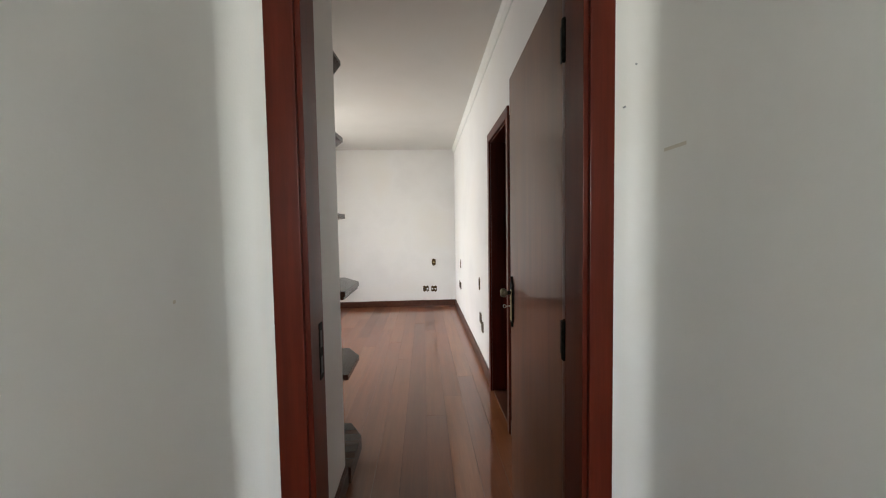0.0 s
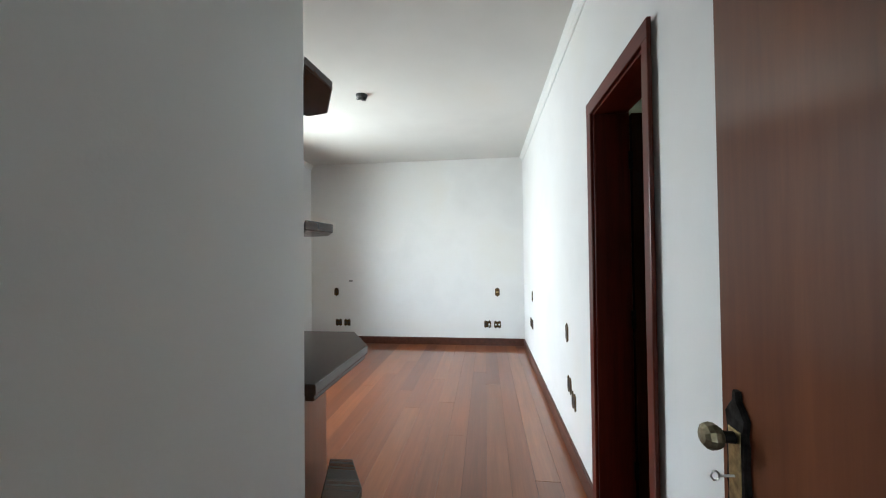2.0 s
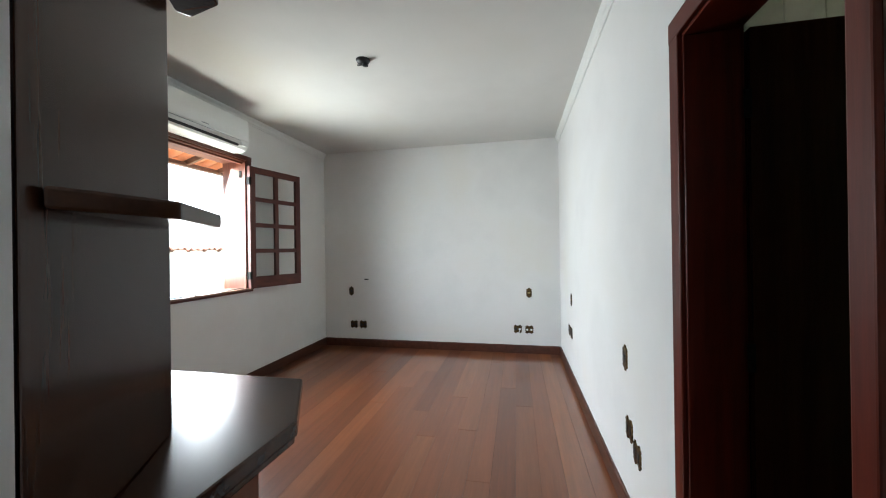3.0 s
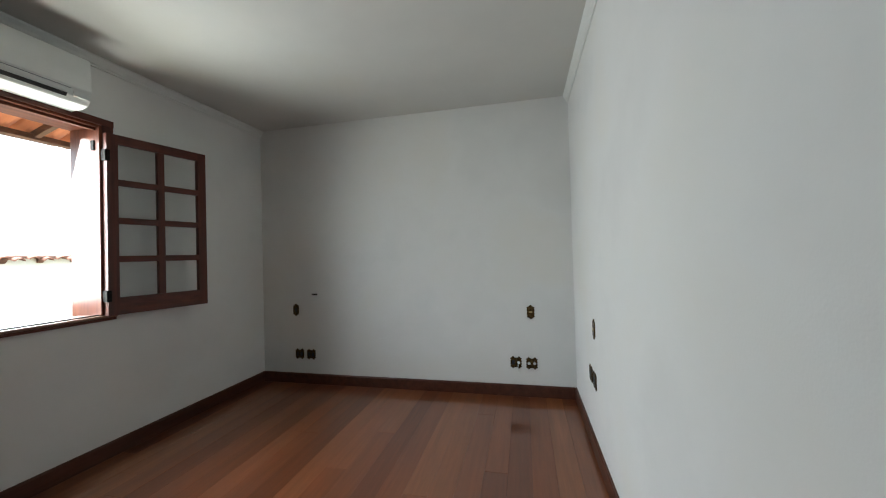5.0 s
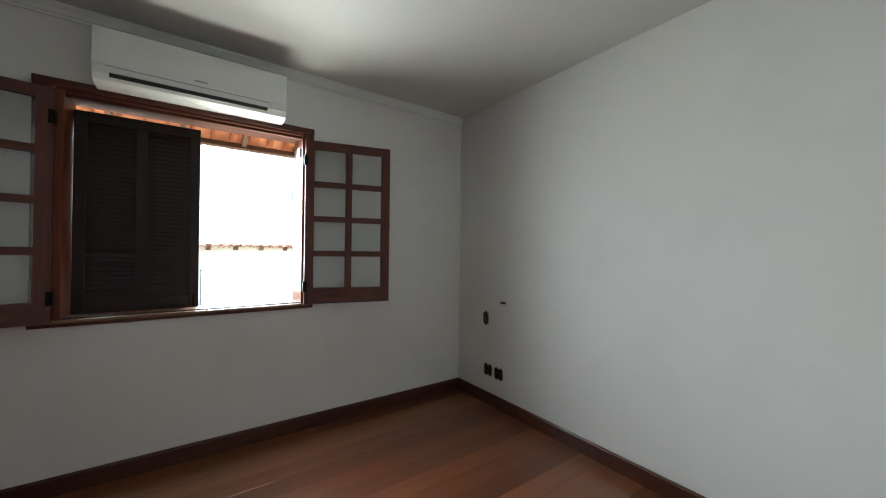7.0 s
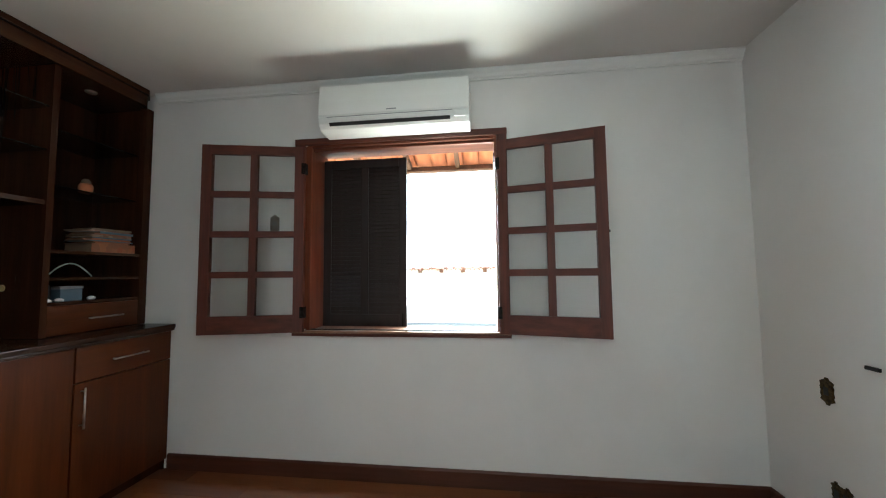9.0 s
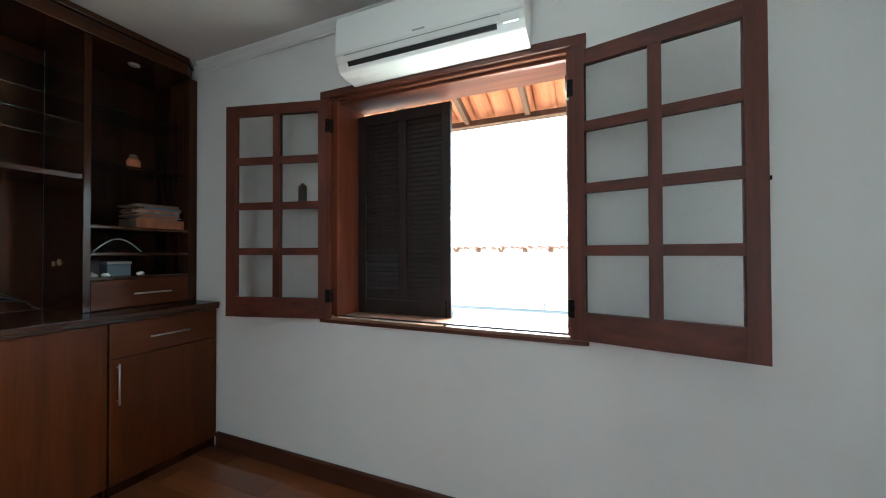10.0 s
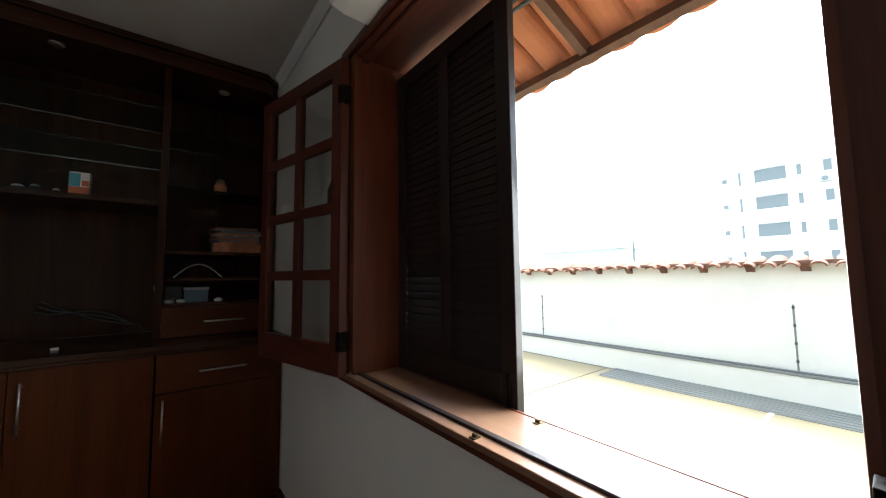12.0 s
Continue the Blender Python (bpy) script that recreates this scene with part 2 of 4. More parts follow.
BEIGETILE = paint("beige_wall_tile", (0.42, 0.37, 0.25), 0.2, 0.3, 0.05)
# Green tile with the bathroom's shade put into its dark colour.
SHADE_TILE = paint("green_tile_in_shade", (0.20, 0.24, 0.17), 0.18, 0.25, 0.05)
GROUND = paint("street_ground", (0.16, 0.155, 0.14), 0.9, 0.3, 0.5)


def glass(name, colour, rough=0.03):
    mat, nt, b = base_material(name, rough)
    b.inputs["Transmission Weight"].default_value = 1.0
    b.inputs["IOR"].default_value = 1.45
    b.inputs["Base Color"].default_value = (*colour, 1)
    bump(nt, b, noise_node(nt, 6, 2), 0.06, 0.002)
    return mat


PANE = glass("window_glass", (0.95, 0.955, 0.94), 0.04)
SHELFGLASS = glass("shelf_glass", (0.75, 0.88, 0.82))
FARLOW = paint("low_building_render", (0.40, 0.43, 0.37), 0.85, 0.2, 0.2)
FARGLASS, _, fg = base_material("tower_glass", 0.6, spec=0.05)
# Far panes whose bright sky reflection is put into a paler colour.
FARPALE = paint("sky_pale_glass", (0.42, 0.44, 0.44), 0.5, 0.15, 0.02)
fg.inputs["Base Color"].default_value = (0.17, 0.185, 0.18, 1)


def printed(name, *colours):
    """Card printed in patches of a few colours."""
    mat, nt, b = base_material(name, 0.45)
    tc = nt.nodes.new("ShaderNodeTexCoord")
    v = nt.nodes.new("ShaderNodeTexVoronoi")
    v.inputs["Scale"].default_value = 26
    nt.links.new(tc.outputs["Object"], v.inputs["Vector"])
    sep = nt.nodes.new("ShaderNodeSeparateColor")
    nt.links.new(v.outputs["Color"], sep.inputs[0])
    nt.links.new(ramp(nt, sep.outputs[0], *[(i / len(colours), c) for i, c in enumerate(colours)]), b.inputs["Base Color"])
    return mat


TEAL = paint("teal_print", (0.07, 0.30, 0.38), 0.45, 0.2, 0.02)
ORANGE = paint("orange_print", (0.52, 0.15, 0.05), 0.45, 0.3, 0.02)

# ---- plan, in metres ----
XL, XR, YF, ZC = -2.645, 0.735, 7.256, 2.86      # window wall, plain wall, far wall, ceiling
XH, YC, YB = -0.290, 2.600, 2.455                # passage wall, its corner, wall behind the shelving
YD0, YD1 = 1.58, 1.665                            # the wall with the entry door
WY0, WY1, WZ0, WZ1 = 4.262, 5.672, 1.01, 2.392    # the hole for the window
XO = -2.90                                       # outer face of the window wall
BACK = -1.6                                      # end of the passage behind the start
DX0, DX1, DZ = -0.15, 0.585, 2.13                # hole for the entry door
BY0, BY1, BZ = 3.036, 3.686, 2.125               # hole for the bathroom door


def structure(name, bm, material, label, category):
    return tagged(part(name, bm, material), label, category, kind="structure")


def joined(*bms):
    out = bmesh.new()
    for b in bms:
        me = bpy.data.meshes.new("tmp")
        b.to_mesh(me)
        b.free()
        out.from_mesh(me)
        bpy.data.meshes.remove(me)
    return out


# ---- large structure ----
structure("wall_window", joined(
    box(XO, XL, 2.305, WY0, -0.1, 3.1), box(XO, XL, WY1, YF + 0.15, -0.1, 3.1),
    box(-2.84, XL, WY0, WY1, -0.1, WZ0), box(XO, -2.84, WY0, WY1, -0.1, 0.92), box(XO, XL, WY0, WY1, WZ1, 3.1)), WALL, "white painted plaster wall with the window", "wall")
structure("wall_far", box(XL, XR + 0.15, YF, YF + 0.15, -0.1, 3.1), WALL, "plain white painted far wall with sockets", "wall")
structure("wall_plain", joined(
    box(XR, XR + 0.14, YD1, BY0, -0.1, 3.1), box(XR, XR + 0.14, BY1, YF, -0.1, 3.1),
    box(XR, XR + 0.14, BY0, BY1, BZ, 3.1)), WALL, "long white painted wall with the bathroom doorway", "wall")
structure("wall_passage", joined(
    box(XH - 0.14, XH, YD1, YC, -0.1, 3.1), box(XL, XH - 0.14, YB - 0.15, YB, -0.1, 3.1)), WALL, "white painted wall end beside the shelving", "wall")
structure("wall_entry", joined(
    box(XH - 0.14, DX0, YD0, YD1, -0.1, 3.1), box(DX1, XR + 0.14, YD0, YD1, -0.1, 3.1), box(DX0, DX1, YD0, YD1, DZ, 3.1)), HALL, "white wall round the entry door", "wall")
structure("wall_hall_left", box(XH - 0.14, XH - 0.006, BACK, YD0, -0.1, 3.1), HALL, "scuffed off-white hall wall", "wall")
structure("wall_hall_right", box(XR - 0.012, XR + 0.14, BACK, YD0, -0.1, 3.1), HALL, "scuffed off-white hall wall with nail holes", "wall")
# Unseen end wall; its opening is added to let light into the hall.
structure("wall_hall_end", joined(
    box(XH - 0.14, XR + 0.14, BACK - 0.15, BACK, -0.1, 1.5), box(XH - 0.14, XR + 0.14, BACK - 0.15, BACK, 2.05, 3.1),
    box(XH - 0.14, XH + 0.15, BACK - 0.15, BACK, 1.5, 2.05), box(XR - 0.15, XR + 0.14, BACK - 0.15, BACK, 1.5, 2.05)), HALL, "unseen white hall end wall, opening added to let sky light in", "wall")
def plate(z0, z1):
    return joined(box(XO, XR + 0.14, 2.31, YF + 0.15, z0, z1), box(XH - 0.14, XR + 0.14, BACK - 0.15, 2.31, z0, z1), box(XR + 0.14, 2.5, 2.2, 4.9, z0, z1))


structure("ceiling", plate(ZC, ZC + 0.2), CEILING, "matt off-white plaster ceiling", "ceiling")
floor = structure("floor", plate(-0.12, -0.014), SKIRT, "reddish hardwood plank floor, worn varnish", "floor")
# Bathroom walls carry the doorway's shade in their colour; the high opening is added, unseen.
structure("wall_bath_side", joined(
    box(2.35, 2.5, 2.2, 4.9, -0.1, 2.2), box(2.35, 2.5, 2.2, 4.9, 2.6, 3.1), box(2.35, 2.5, 2.2, 3.95, 2.2, 2.6), box(2.35, 2.5, 4.55, 4.9, 2.2, 2.6)), SHADE_TILE, "bathroom wall, shadow put into its dark green colour", "wall")
structure("wall_bath_near", box(XR + 0.14, 2.35, 2.2, 2.35, -0.1, 3.1), SHADE_TILE, "bathroom wall, shadow put into its dark green colour", "wall")
bath = structure("wall_bath_far", box(XR + 0.14, 2.35, 4.75, 4.9, -0.1, 3.1), BLACK, "beige-tiled bathroom wall, shadow put into its black backing", "wall")
XW = (XR + 0.14)


def cove(name, x, s, r=0.055):
    """A hand-rounded inner corner of the plaster, between a hall wall and the entry wall."""
    arc = [(x + s * r * (1 - math.sin(a)), YD0 - r * (1 - math.cos(a))) for a in [math.pi / 2 * k / 24 for k in range(25)]]
    structure(name, prism([(x - s * 0.004, YD0 + 0.002)] + arc, -0.1, 2.9, "z"), HALL, "rounded plaster corner of the hall", "wall")


cove("wall_hall_cove_left", XH - 0.006, 1)
cove("wall_hall_cove_right", XR - 0.012, -1)


def cornice(name, x, inward, y0, y1):
    s = inward
    outline = [(x, 2.785), (x + s * 0.010, 2.785), (x + s * 0.010, 2.798), (x + s * 0.018, 2.806), (x + s * 0.024, 2.826), (x + s * 0.042, 2.846), (x + s * 0.042, ZC), (x, ZC)]
    structure(name, prism(outline, y0, y1, "y"), PLASTER, "thin moulded plaster cornice, painted white", "cornice")


cornice("cornice_window", XL, 1, 3.0, YF)
cornice("cornice_plain", XR, -1, YD1, YF)


def skirting(name, outline_axis, at, inward, a, b):
    o = [(at, 0.0), (at + inward * 0.016, 0.0), (at + inward * 0.016, 0.098), (at + inward * 0.008, 0.11), (at, 0.11)]
    structure(name, prism(o, a, b, outline_axis), SKIRT, "dark stained wooden baseboard", "baseboard")


skirting("baseboard_window", "y", XL, 1, 3.2, YF)
skirting("baseboard_plain", "y", XR, -1, 3.735, YF)
skirting("baseboard_plain_short", "y", XR, -1, YD1, 3.0)
skirting("baseboard_passage", "y", XH, 1, YD1, YC)
far_board = [(YF, 0.0), (YF - 0.016, 0.0), (YF - 0.016, 0.098), (YF - 0.008, 0.11), (YF, 0.11)]
structure("baseboard_far", prism(far_board, XL + 0.016, XR - 0.016, "x"), SKIRT, "dark stained wooden baseboard", "baseboard")

# ---- entry door ----
frame_1 = thing("door_frame_1", (0.22, YD0, 0), "dark red-brown varnished wooden door frame round the entry", "door frame", kind="structure")
for s, x, cw in ((1, DX0, 0.05), (-1, DX1, 0.043)):
    part("jamb", box(x, x + s * 0.03, YD0 - 0.012, YD1 + 0.012, 0, DZ - 0.03, 0.0015), RED, frame_1)
    part("casing", box(x + s * 0.018, x - s * cw, YD0 - 0.026, YD0 - 0.0125, 0, DZ + 0.05, 0.002), RED, frame_1)
    part("casing", box(x + s * 0.018, x - s * cw, YD1 + 0.012, YD1 + 0.026, 0, DZ + 0.05, 0.004), RED, frame_1)
part("head", box(DX0, DX1, YD0 - 0.012, YD1 + 0.012, DZ - 0.03, DZ, 0.003), RED_X, frame_1)
part("casing", box(DX0 - 0.05, DX1 + 0.043, YD0 - 0.027, YD0 - 0.012, DZ - 0.018, DZ + 0.052, 0.004), RED_X, frame_1)
part("casing", box(DX0 - 0.05, DX1 + 0.043, YD1 + 0.012, YD1 + 0.027, DZ - 0.018, DZ + 0.052, 0.004), RED_X, frame_1)
strike = part("strike_plate", box(DX0 + 0.029, DX0 + 0.032, YD1 - 0.034, YD1 - 0.004, 0.985, 1.135, 0.001), IRON, frame_1, "dark iron strike plate")
# Bolt holes are raised black patches; the shade inside is put into the colour.
for z0, z1 in ((1.0, 1.045), (1.07, 1.115)):
    part("bolt_hole", box(DX0 + 0.0315, DX0 + 0.0328, YD1 - 0.028, YD1 - 0.012, z0, z1), BLACK, strike)

door_1 = thing("door_1", (0.58, 1.71, 0), "brown veneered door standing open against the passage", "door", kind="structure")
SWING = Matrix.Translation((0.566, 1.705, 0)) @ Matrix.Rotation(radians(-2.0), 4, "Z")   # local y along the leaf, x through it
leaf_1 = part("leaf", box(0, 0.036, 0, 0.765, 0.012, 2.115, 0.002, SWING), DOOR, door_1)
part("lipping", box(-0.0012, 0.037, -0.004, 0.022, 0.012, 2.115, 0.001, SWING), CASE, leaf_1, "lighter solid wood edge")
for z in (0.27, 1.05, 1.9):
    h = part("hinge", joined(box(-0.004, -0.001, -0.03, 0.03, z - 0.05, z + 0.05, 0, SWING)), IRON, door_1, "blackened iron butt hinge")
    k = lathe([(0.002, -0.062), (0.008, -0.056), (0.008, 0.056), (0.002, 0.062)], (0, 0, z), sides=12)
    k.transform(SWING @ Matrix.Translation((-0.006, -0.006, 0)))
    part("knuckle", k, IRON, h)


def ornate(w, h, d, lobes=1, m=None):
    """A flat escutcheon with notched ornamental outline: x across, y up, z out."""
    a, b = w / 2, h / 2
    right = [(a * 0.98, -b * 0.66), (a * 0.82, -b * 0.45), (a * 0.95, -b * 0.28), (a * 0.86, 0), (a * 0.95, b * 0.28), (a * 0.82, b * 0.45), (a * 0.98, b * 0.66)]
    top = []
    for i in range(lobes):
        c = a - (2 * i + 1) * a / lobes
        s = a / lobes
        top += [(c + s * 0.62, b * 0.78), (c + s * 0.3, b * 0.86), (c + s * 0.2, b), (c - s * 0.2, b), (c - s * 0.3, b * 0.86), (c - s * 0.62, b * 0.78)]
    left = [(-x, y) for x, y in reversed(right)]
    low = [(-x, -y) for x, y in top]
    bm = prism(right + top + left + low, 0, d, "z")
    top_faces = [f for f in bm.faces if len(f.verts) > 4 and f.calc_center_median().z > d * 0.5]
    for f in top_faces:
        r = bmesh.ops.inset_region(bm, faces=[f], thickness=min(a, b) * 0.12)
        for v in f.verts:
            v.co.z += d * 0.5
    if m:
        bm.transform(m)
    return bm


FACE = SWING @ Matrix.Translation((0, 0.716, 1.02)) @ Matrix.Rotation(radians(-90), 4, "Y") @ Matrix.Rotation(radians(-90), 4, "Z")
plate = part("escutcheon", ornate(0.056, 0.25, 0.006, 1, FACE), IRON, door_1, "dark cast escutcheon plate")
stem = lathe([(0.010, 0), (0.010, 0.03), (0.012, 0.032)], (0, 0.045, 0), sides=14)
stem.transform(FACE)
part("stem", stem, IRON, plate)
part("lock_face", box(-0.016, 0.016, -0.095, 0.06, 0.004, 0.0105, 0.002, FACE), GILT, plate, "brass inner strip")
kn = lathe([(0.010, 0.028), (0.017, 0.032), (0.0215, 0.039), (0.0228, 0.047), (0.0205, 0.055), (0.013, 0.0605), (0.004, 0.062)], (0, 0.045, 0), sides=10)
kn.transform(FACE)
part("knob", kn, KNOB, plate, "worn faceted brass knob")
key = joined(tube([(0, -0.02, 0.004), (0, -0.022, 0.034)], 0.0022, 8), tube([(0.0, -0.022 + 0.008 * math.sin(a), 0.0405 - 0.0065 * math.cos(a)) for a in [2 * math.pi * k / 14 for k in range(15)]], 0.0018, 6))
key.transform(FACE)
part("key", key, BRIGHT, plate, "small steel key")
OUTER = SWING @ Matrix.Translation((0.036, 0.716, 1.03)) @ Matrix.Rotation(radians(90), 4, "Y") @ Matrix.Rotation(radians(90), 4, "Z")
part("escutcheon", ornate(0.052, 0.27, 0.006, 1, OUTER), IRON, door_1)

# nail holes and scuffs of the hall
MARK = paint("grey_scuff", (0.60, 0.56, 0.48), 0.8, 0.2, 0.1)
for x, z in ((0.692, 1.778), (0.664, 1.674)):
    nail = thing("nail", (x, YD0, z), "small grey nail in the hall wall", "nail", "nails in the hall wall")
    part("shank", tube([(x, YD0 + 0.01, z), (x, YD0 - 0.006, z)], 0.0022, 8), GREY, nail)
    part("nail_head", lathe([(0.001, 0.002), (0.0026, 0.001), (0.0027, 0.0)], (x, YD0 - 0.006, z), (0, -1, 0), 10), GREY, nail)
part("scuff", box(XR - 0.0127, XR - 0.0115, 1.44, 1.51, 1.549, 1.557, 0.0004), MARK, bpy.data.objects["wall_hall_right"])
part("scuff", box(XH - 0.0063, XH - 0.0052, 1.36, 1.366, 1.248, 1.254), MARK, bpy.data.objects["wall_hall_left"])

# ---- bathroom door and its frame ----
frame_2 = thing("door_frame_2", (XR, 3.37, 0), "dark red-brown varnished wooden frame of the bathroom doorway", "door frame", kind="structure")
for s, y in ((1, BY0), (-1, BY1)):
    part("jamb", box(XR - 0.012, XR + 0.152, y, y + s * 0.03, 0, BZ - 0.03, 0.003), RED, frame_2)
    part("casing", box(XR - 0.027, XR - 0.012, y + s * 0.02, 3.008 if s > 0 else 3.732, 0, BZ + 0.048, 0.004), RED, frame_2)
    part("casing", box(XR + 0.152, XR + 0.167, y + s * 0.02, y - s * 0.055, 0, BZ + 0.048, 0.004), RED, frame_2)
part("head", box(XR - 0.012, XR + 0.152, BY0, BY1, BZ - 0.03, BZ, 0.003), RED_X, frame_2)
part("casing", box(XR - 0.028, XR - 0.012, 3.006, 3.734, BZ - 0.02, BZ + 0.05, 0.004), RED_X, frame_2)
part("threshold", box(XR - 0.005, XR + 0.152, BY0 + 0.03, BY1 - 0.03, -0.01, 0.012, 0.003), SKIRT, frame_2)
door_2 = thing("door_2", (0.9, 3.68, 0), "bathroom door opened inwards, shadow put into its dark veneer", "door", kind="structure")
# Leaf takes the dark shelving veneer: the doorway's shade is in its colour.
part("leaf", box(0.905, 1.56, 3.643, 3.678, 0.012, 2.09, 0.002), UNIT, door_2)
for z in (0.3, 1.05, 1.85):
    part("hinge", box(0.885, 0.907, 3.639, 3.643, z - 0.045, z + 0.045, 0.001), IRON, door_2)

# ---- window ----
window = thing("window_1", (XL, (WY0 + WY1) / 2, WZ0), "wooden window with two glazed leaves folded open on the wall", "window", kind="structure")
for s, y in ((1, WY0), (-1, WY1)):
    part("jamb", box(XO - 0.01, XL + 0.004, y, y + s * 0.034, WZ0, WZ1, 0.001), CASE, window)
    part("casing", box(XL + 0.002, XL + 0.02, y + (-0.014 if s > 0 else -0.016), 4.17 if s > 0 else 5.725, 0.998, 2.425, 0.005), LEAF, window, "dark red-brown casing")
    part("bead", box(XL - 0.002, XL + 0.012, y - s * 0.012, y + s * 0.0345, WZ0 + 0.02, WZ1 - 0.02, 0.0012), CASE, window)
part("head", box(XO - 0.01, XL + 0.004, WY0 + 0.034, WY1 - 0.034, WZ1 - 0.03, WZ1, 0.003), HEAD, window)
part("casing", box(XL + 0.002, XL + 0.022, 4.168, 5.727, WZ1 - 0.012, 2.428, 0.005), LEAF_X, window, "dark red-brown head casing")
part("head_bead", box(XL - 0.05, XL - 0.02, WY0 + 0.034, WY1 - 0.034, WZ1 - 0.05, WZ1 - 0.03, 0.003), HEAD, window)
part("apron", box(XL + 0.002, XL + 0.02, 4.165, 5.73, 0.98, WZ0 - 0.008, 0.004), LEAF_X, window)
part("sill", box(-2.838, XL + 0.03, 4.165, 5.73, WZ0 - 0.008, WZ0 + 0.01, 0.004), CASE_Y, window, "light brown wooden sill")
part("sill_track", box(XL - 0.026, XL - 0.008, WY0 + 0.034, WY1 - 0.034, WZ0 + 0.01, WZ0 + 0.018, 0.002), SHUTTER, window)
part("shutter_rail", box(-2.846, -2.834, WY0 + 0.034, WY1 - 0.034, WZ0 - 0.02, WZ0 + 0.012, 0.002), CASE, window)
for x, y in ((-2.818, 5.055), (-2.63, 5.013)):
    part("keeper", joined(box(x - 0.012, x + 0.012, y - 0.009, y + 0.009, WZ0 + 0.009, WZ0 + 0.0125, 0.001), box(x - 0.004, x + 0.004, y - 0.006, y + 0.006, WZ0 + 0.012, WZ0 + 0.02, 0.001)), BRASS, window, "small metal bolt keeper")
part("catch", box(XL - 0.06, XL - 0.03, WY1 - 0.042, WY1 - 0.034, 2.2, 2.27, 0.002), IRON, window)


def glazed_leaf(hinge_y, far, z0, z1, lean):
    """A leaf of eight panes, swung round onto the wall. Local x runs from the hinge to the free edge."""
    w = abs(far - hinge_y)
    s = 1 if far > hinge_y else -1
    t = 0.032

    def b(u0, u1, v0, v1, lo=0.0, hi=t, bev=0.0012):
        bm = bmesh.new()
        bmesh.ops.create_cube(bm, size=1.0, matrix=Matrix.LocRotScale(((u0 + u1) / 2, (lo + hi) / 2, (v0 + v1) / 2), None, (u1 - u0, hi - lo, v1 - v0)))
        bevelled(bm, bev)
        for v in bm.verts:
            u, d, z = v.co
            v.co = (XL + 0.026 + lean * u / w + d, hinge_y + s * u, z)
        return bm
    stile, rail_top, rail_low, bar = 0.064, 0.068, 0.125, 0.046
    leaf = part("leaf", b(0, stile, z0, z1, bev=0), LEAF, window)
    part("stile", b(w - stile, w, z0, z1), LEAF, leaf)
    part("rail", b(stile, w - stile, z1 - rail_top, z1), LEAF_X, leaf)
    part("rail", b(stile, w - stile, z0, z0 + rail_low), LEAF_X, leaf)
    mid = w / 2
    part("mullion", b(mid - bar / 2, mid + bar / 2, z0 + rail_low, z1 - rail_top, 0.003, t - 0.003), LEAF, leaf)
    inner0, inner1 = z0 + rail_low, z1 - rail_top
    step = (inner1 - inner0) / 4
    for i in range(4):
        for u0, u1 in ((stile, mid - bar / 2), (mid + bar / 2, w - stile)):
            if i:
                zz = inner0 + i * step
                part("glazing_bar", b(u0, u1, zz - bar / 2, zz + bar / 2, 0.003, t - 0.003), LEAF_X, leaf)
            lo = inner0 + i * step + (bar / 2 if i else 0)
            hi = inner0 + (i + 1) * step - (bar / 2 if i < 3 else 0)
            p = part("pane", b(u0 - 0.004, u1 + 0.004, lo - 0.004, hi + 0.004, t / 2 - 0.002, t / 2 + 0.002, 0), PANE, leaf)
            p.visible_shadow = False
    for zz in (z0 + 0.14, z1 - 0.16):
        part("hinge", b(-0.010, 0.018, zz - 0.040, zz + 0.040, -0.003, 0.035, 0.002), IRON, leaf, "black iron hinge")
    part("catch", b(w, w + 0.011, (z0 + z1) / 2 - 0.008, (z0 + z1) / 2 + 0.008, 0.009, 0.019, 0.003), IRON, leaf)


glazed_leaf(5.652, 6.315, 1.015, 2.324, 0.155)
glazed_leaf(4.264, 3.585, 1.012, 2.352, 0.165)


def shutter(y0, y1, x, z0, z1):
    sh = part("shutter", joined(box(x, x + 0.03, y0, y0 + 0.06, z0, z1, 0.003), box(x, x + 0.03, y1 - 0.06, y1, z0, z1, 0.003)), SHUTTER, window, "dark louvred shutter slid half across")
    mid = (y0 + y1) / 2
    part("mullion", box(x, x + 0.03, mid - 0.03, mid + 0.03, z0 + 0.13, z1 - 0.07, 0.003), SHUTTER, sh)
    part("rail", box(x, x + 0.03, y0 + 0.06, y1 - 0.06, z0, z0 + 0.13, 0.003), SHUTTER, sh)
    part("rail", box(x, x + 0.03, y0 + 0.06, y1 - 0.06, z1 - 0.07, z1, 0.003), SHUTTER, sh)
    n = 38
    gap = (z1 - z0 - 0.2) / n
    for a, b in ((y0 + 0.06, mid - 0.03), (mid + 0.03, y1 - 0.06)):
        me = None
        for i in range(n):
            z = z0 + 0.13 + (i + 0.5) * gap
            if me is None:
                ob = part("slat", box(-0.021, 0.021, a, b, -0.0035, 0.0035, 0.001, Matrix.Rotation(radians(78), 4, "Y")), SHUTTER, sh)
                me = ob.data
            else:
                ob = new("slat", me)
                ob.parent = sh
                ob.matrix_parent_inverse = world_of(sh).inverted()
            ob.location = (x + 0.015, 0, z)
            if a == y0 + 0.06 and 2 <= i < 11:
                ob.rotation_euler = (0, radians(-20), 0)
            elif a != y0 + 0.06 and 3 <= i < 8:
                ob.rotation_euler = (0, radians(-10), 0)
    part("bolt", joined(box(x + 0.03, x + 0.037, y1 - 0.036, y1 - 0.024, z0 + 0.02, z0 + 0.14, 0.002)), IRON, sh)


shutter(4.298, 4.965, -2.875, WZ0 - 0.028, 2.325)

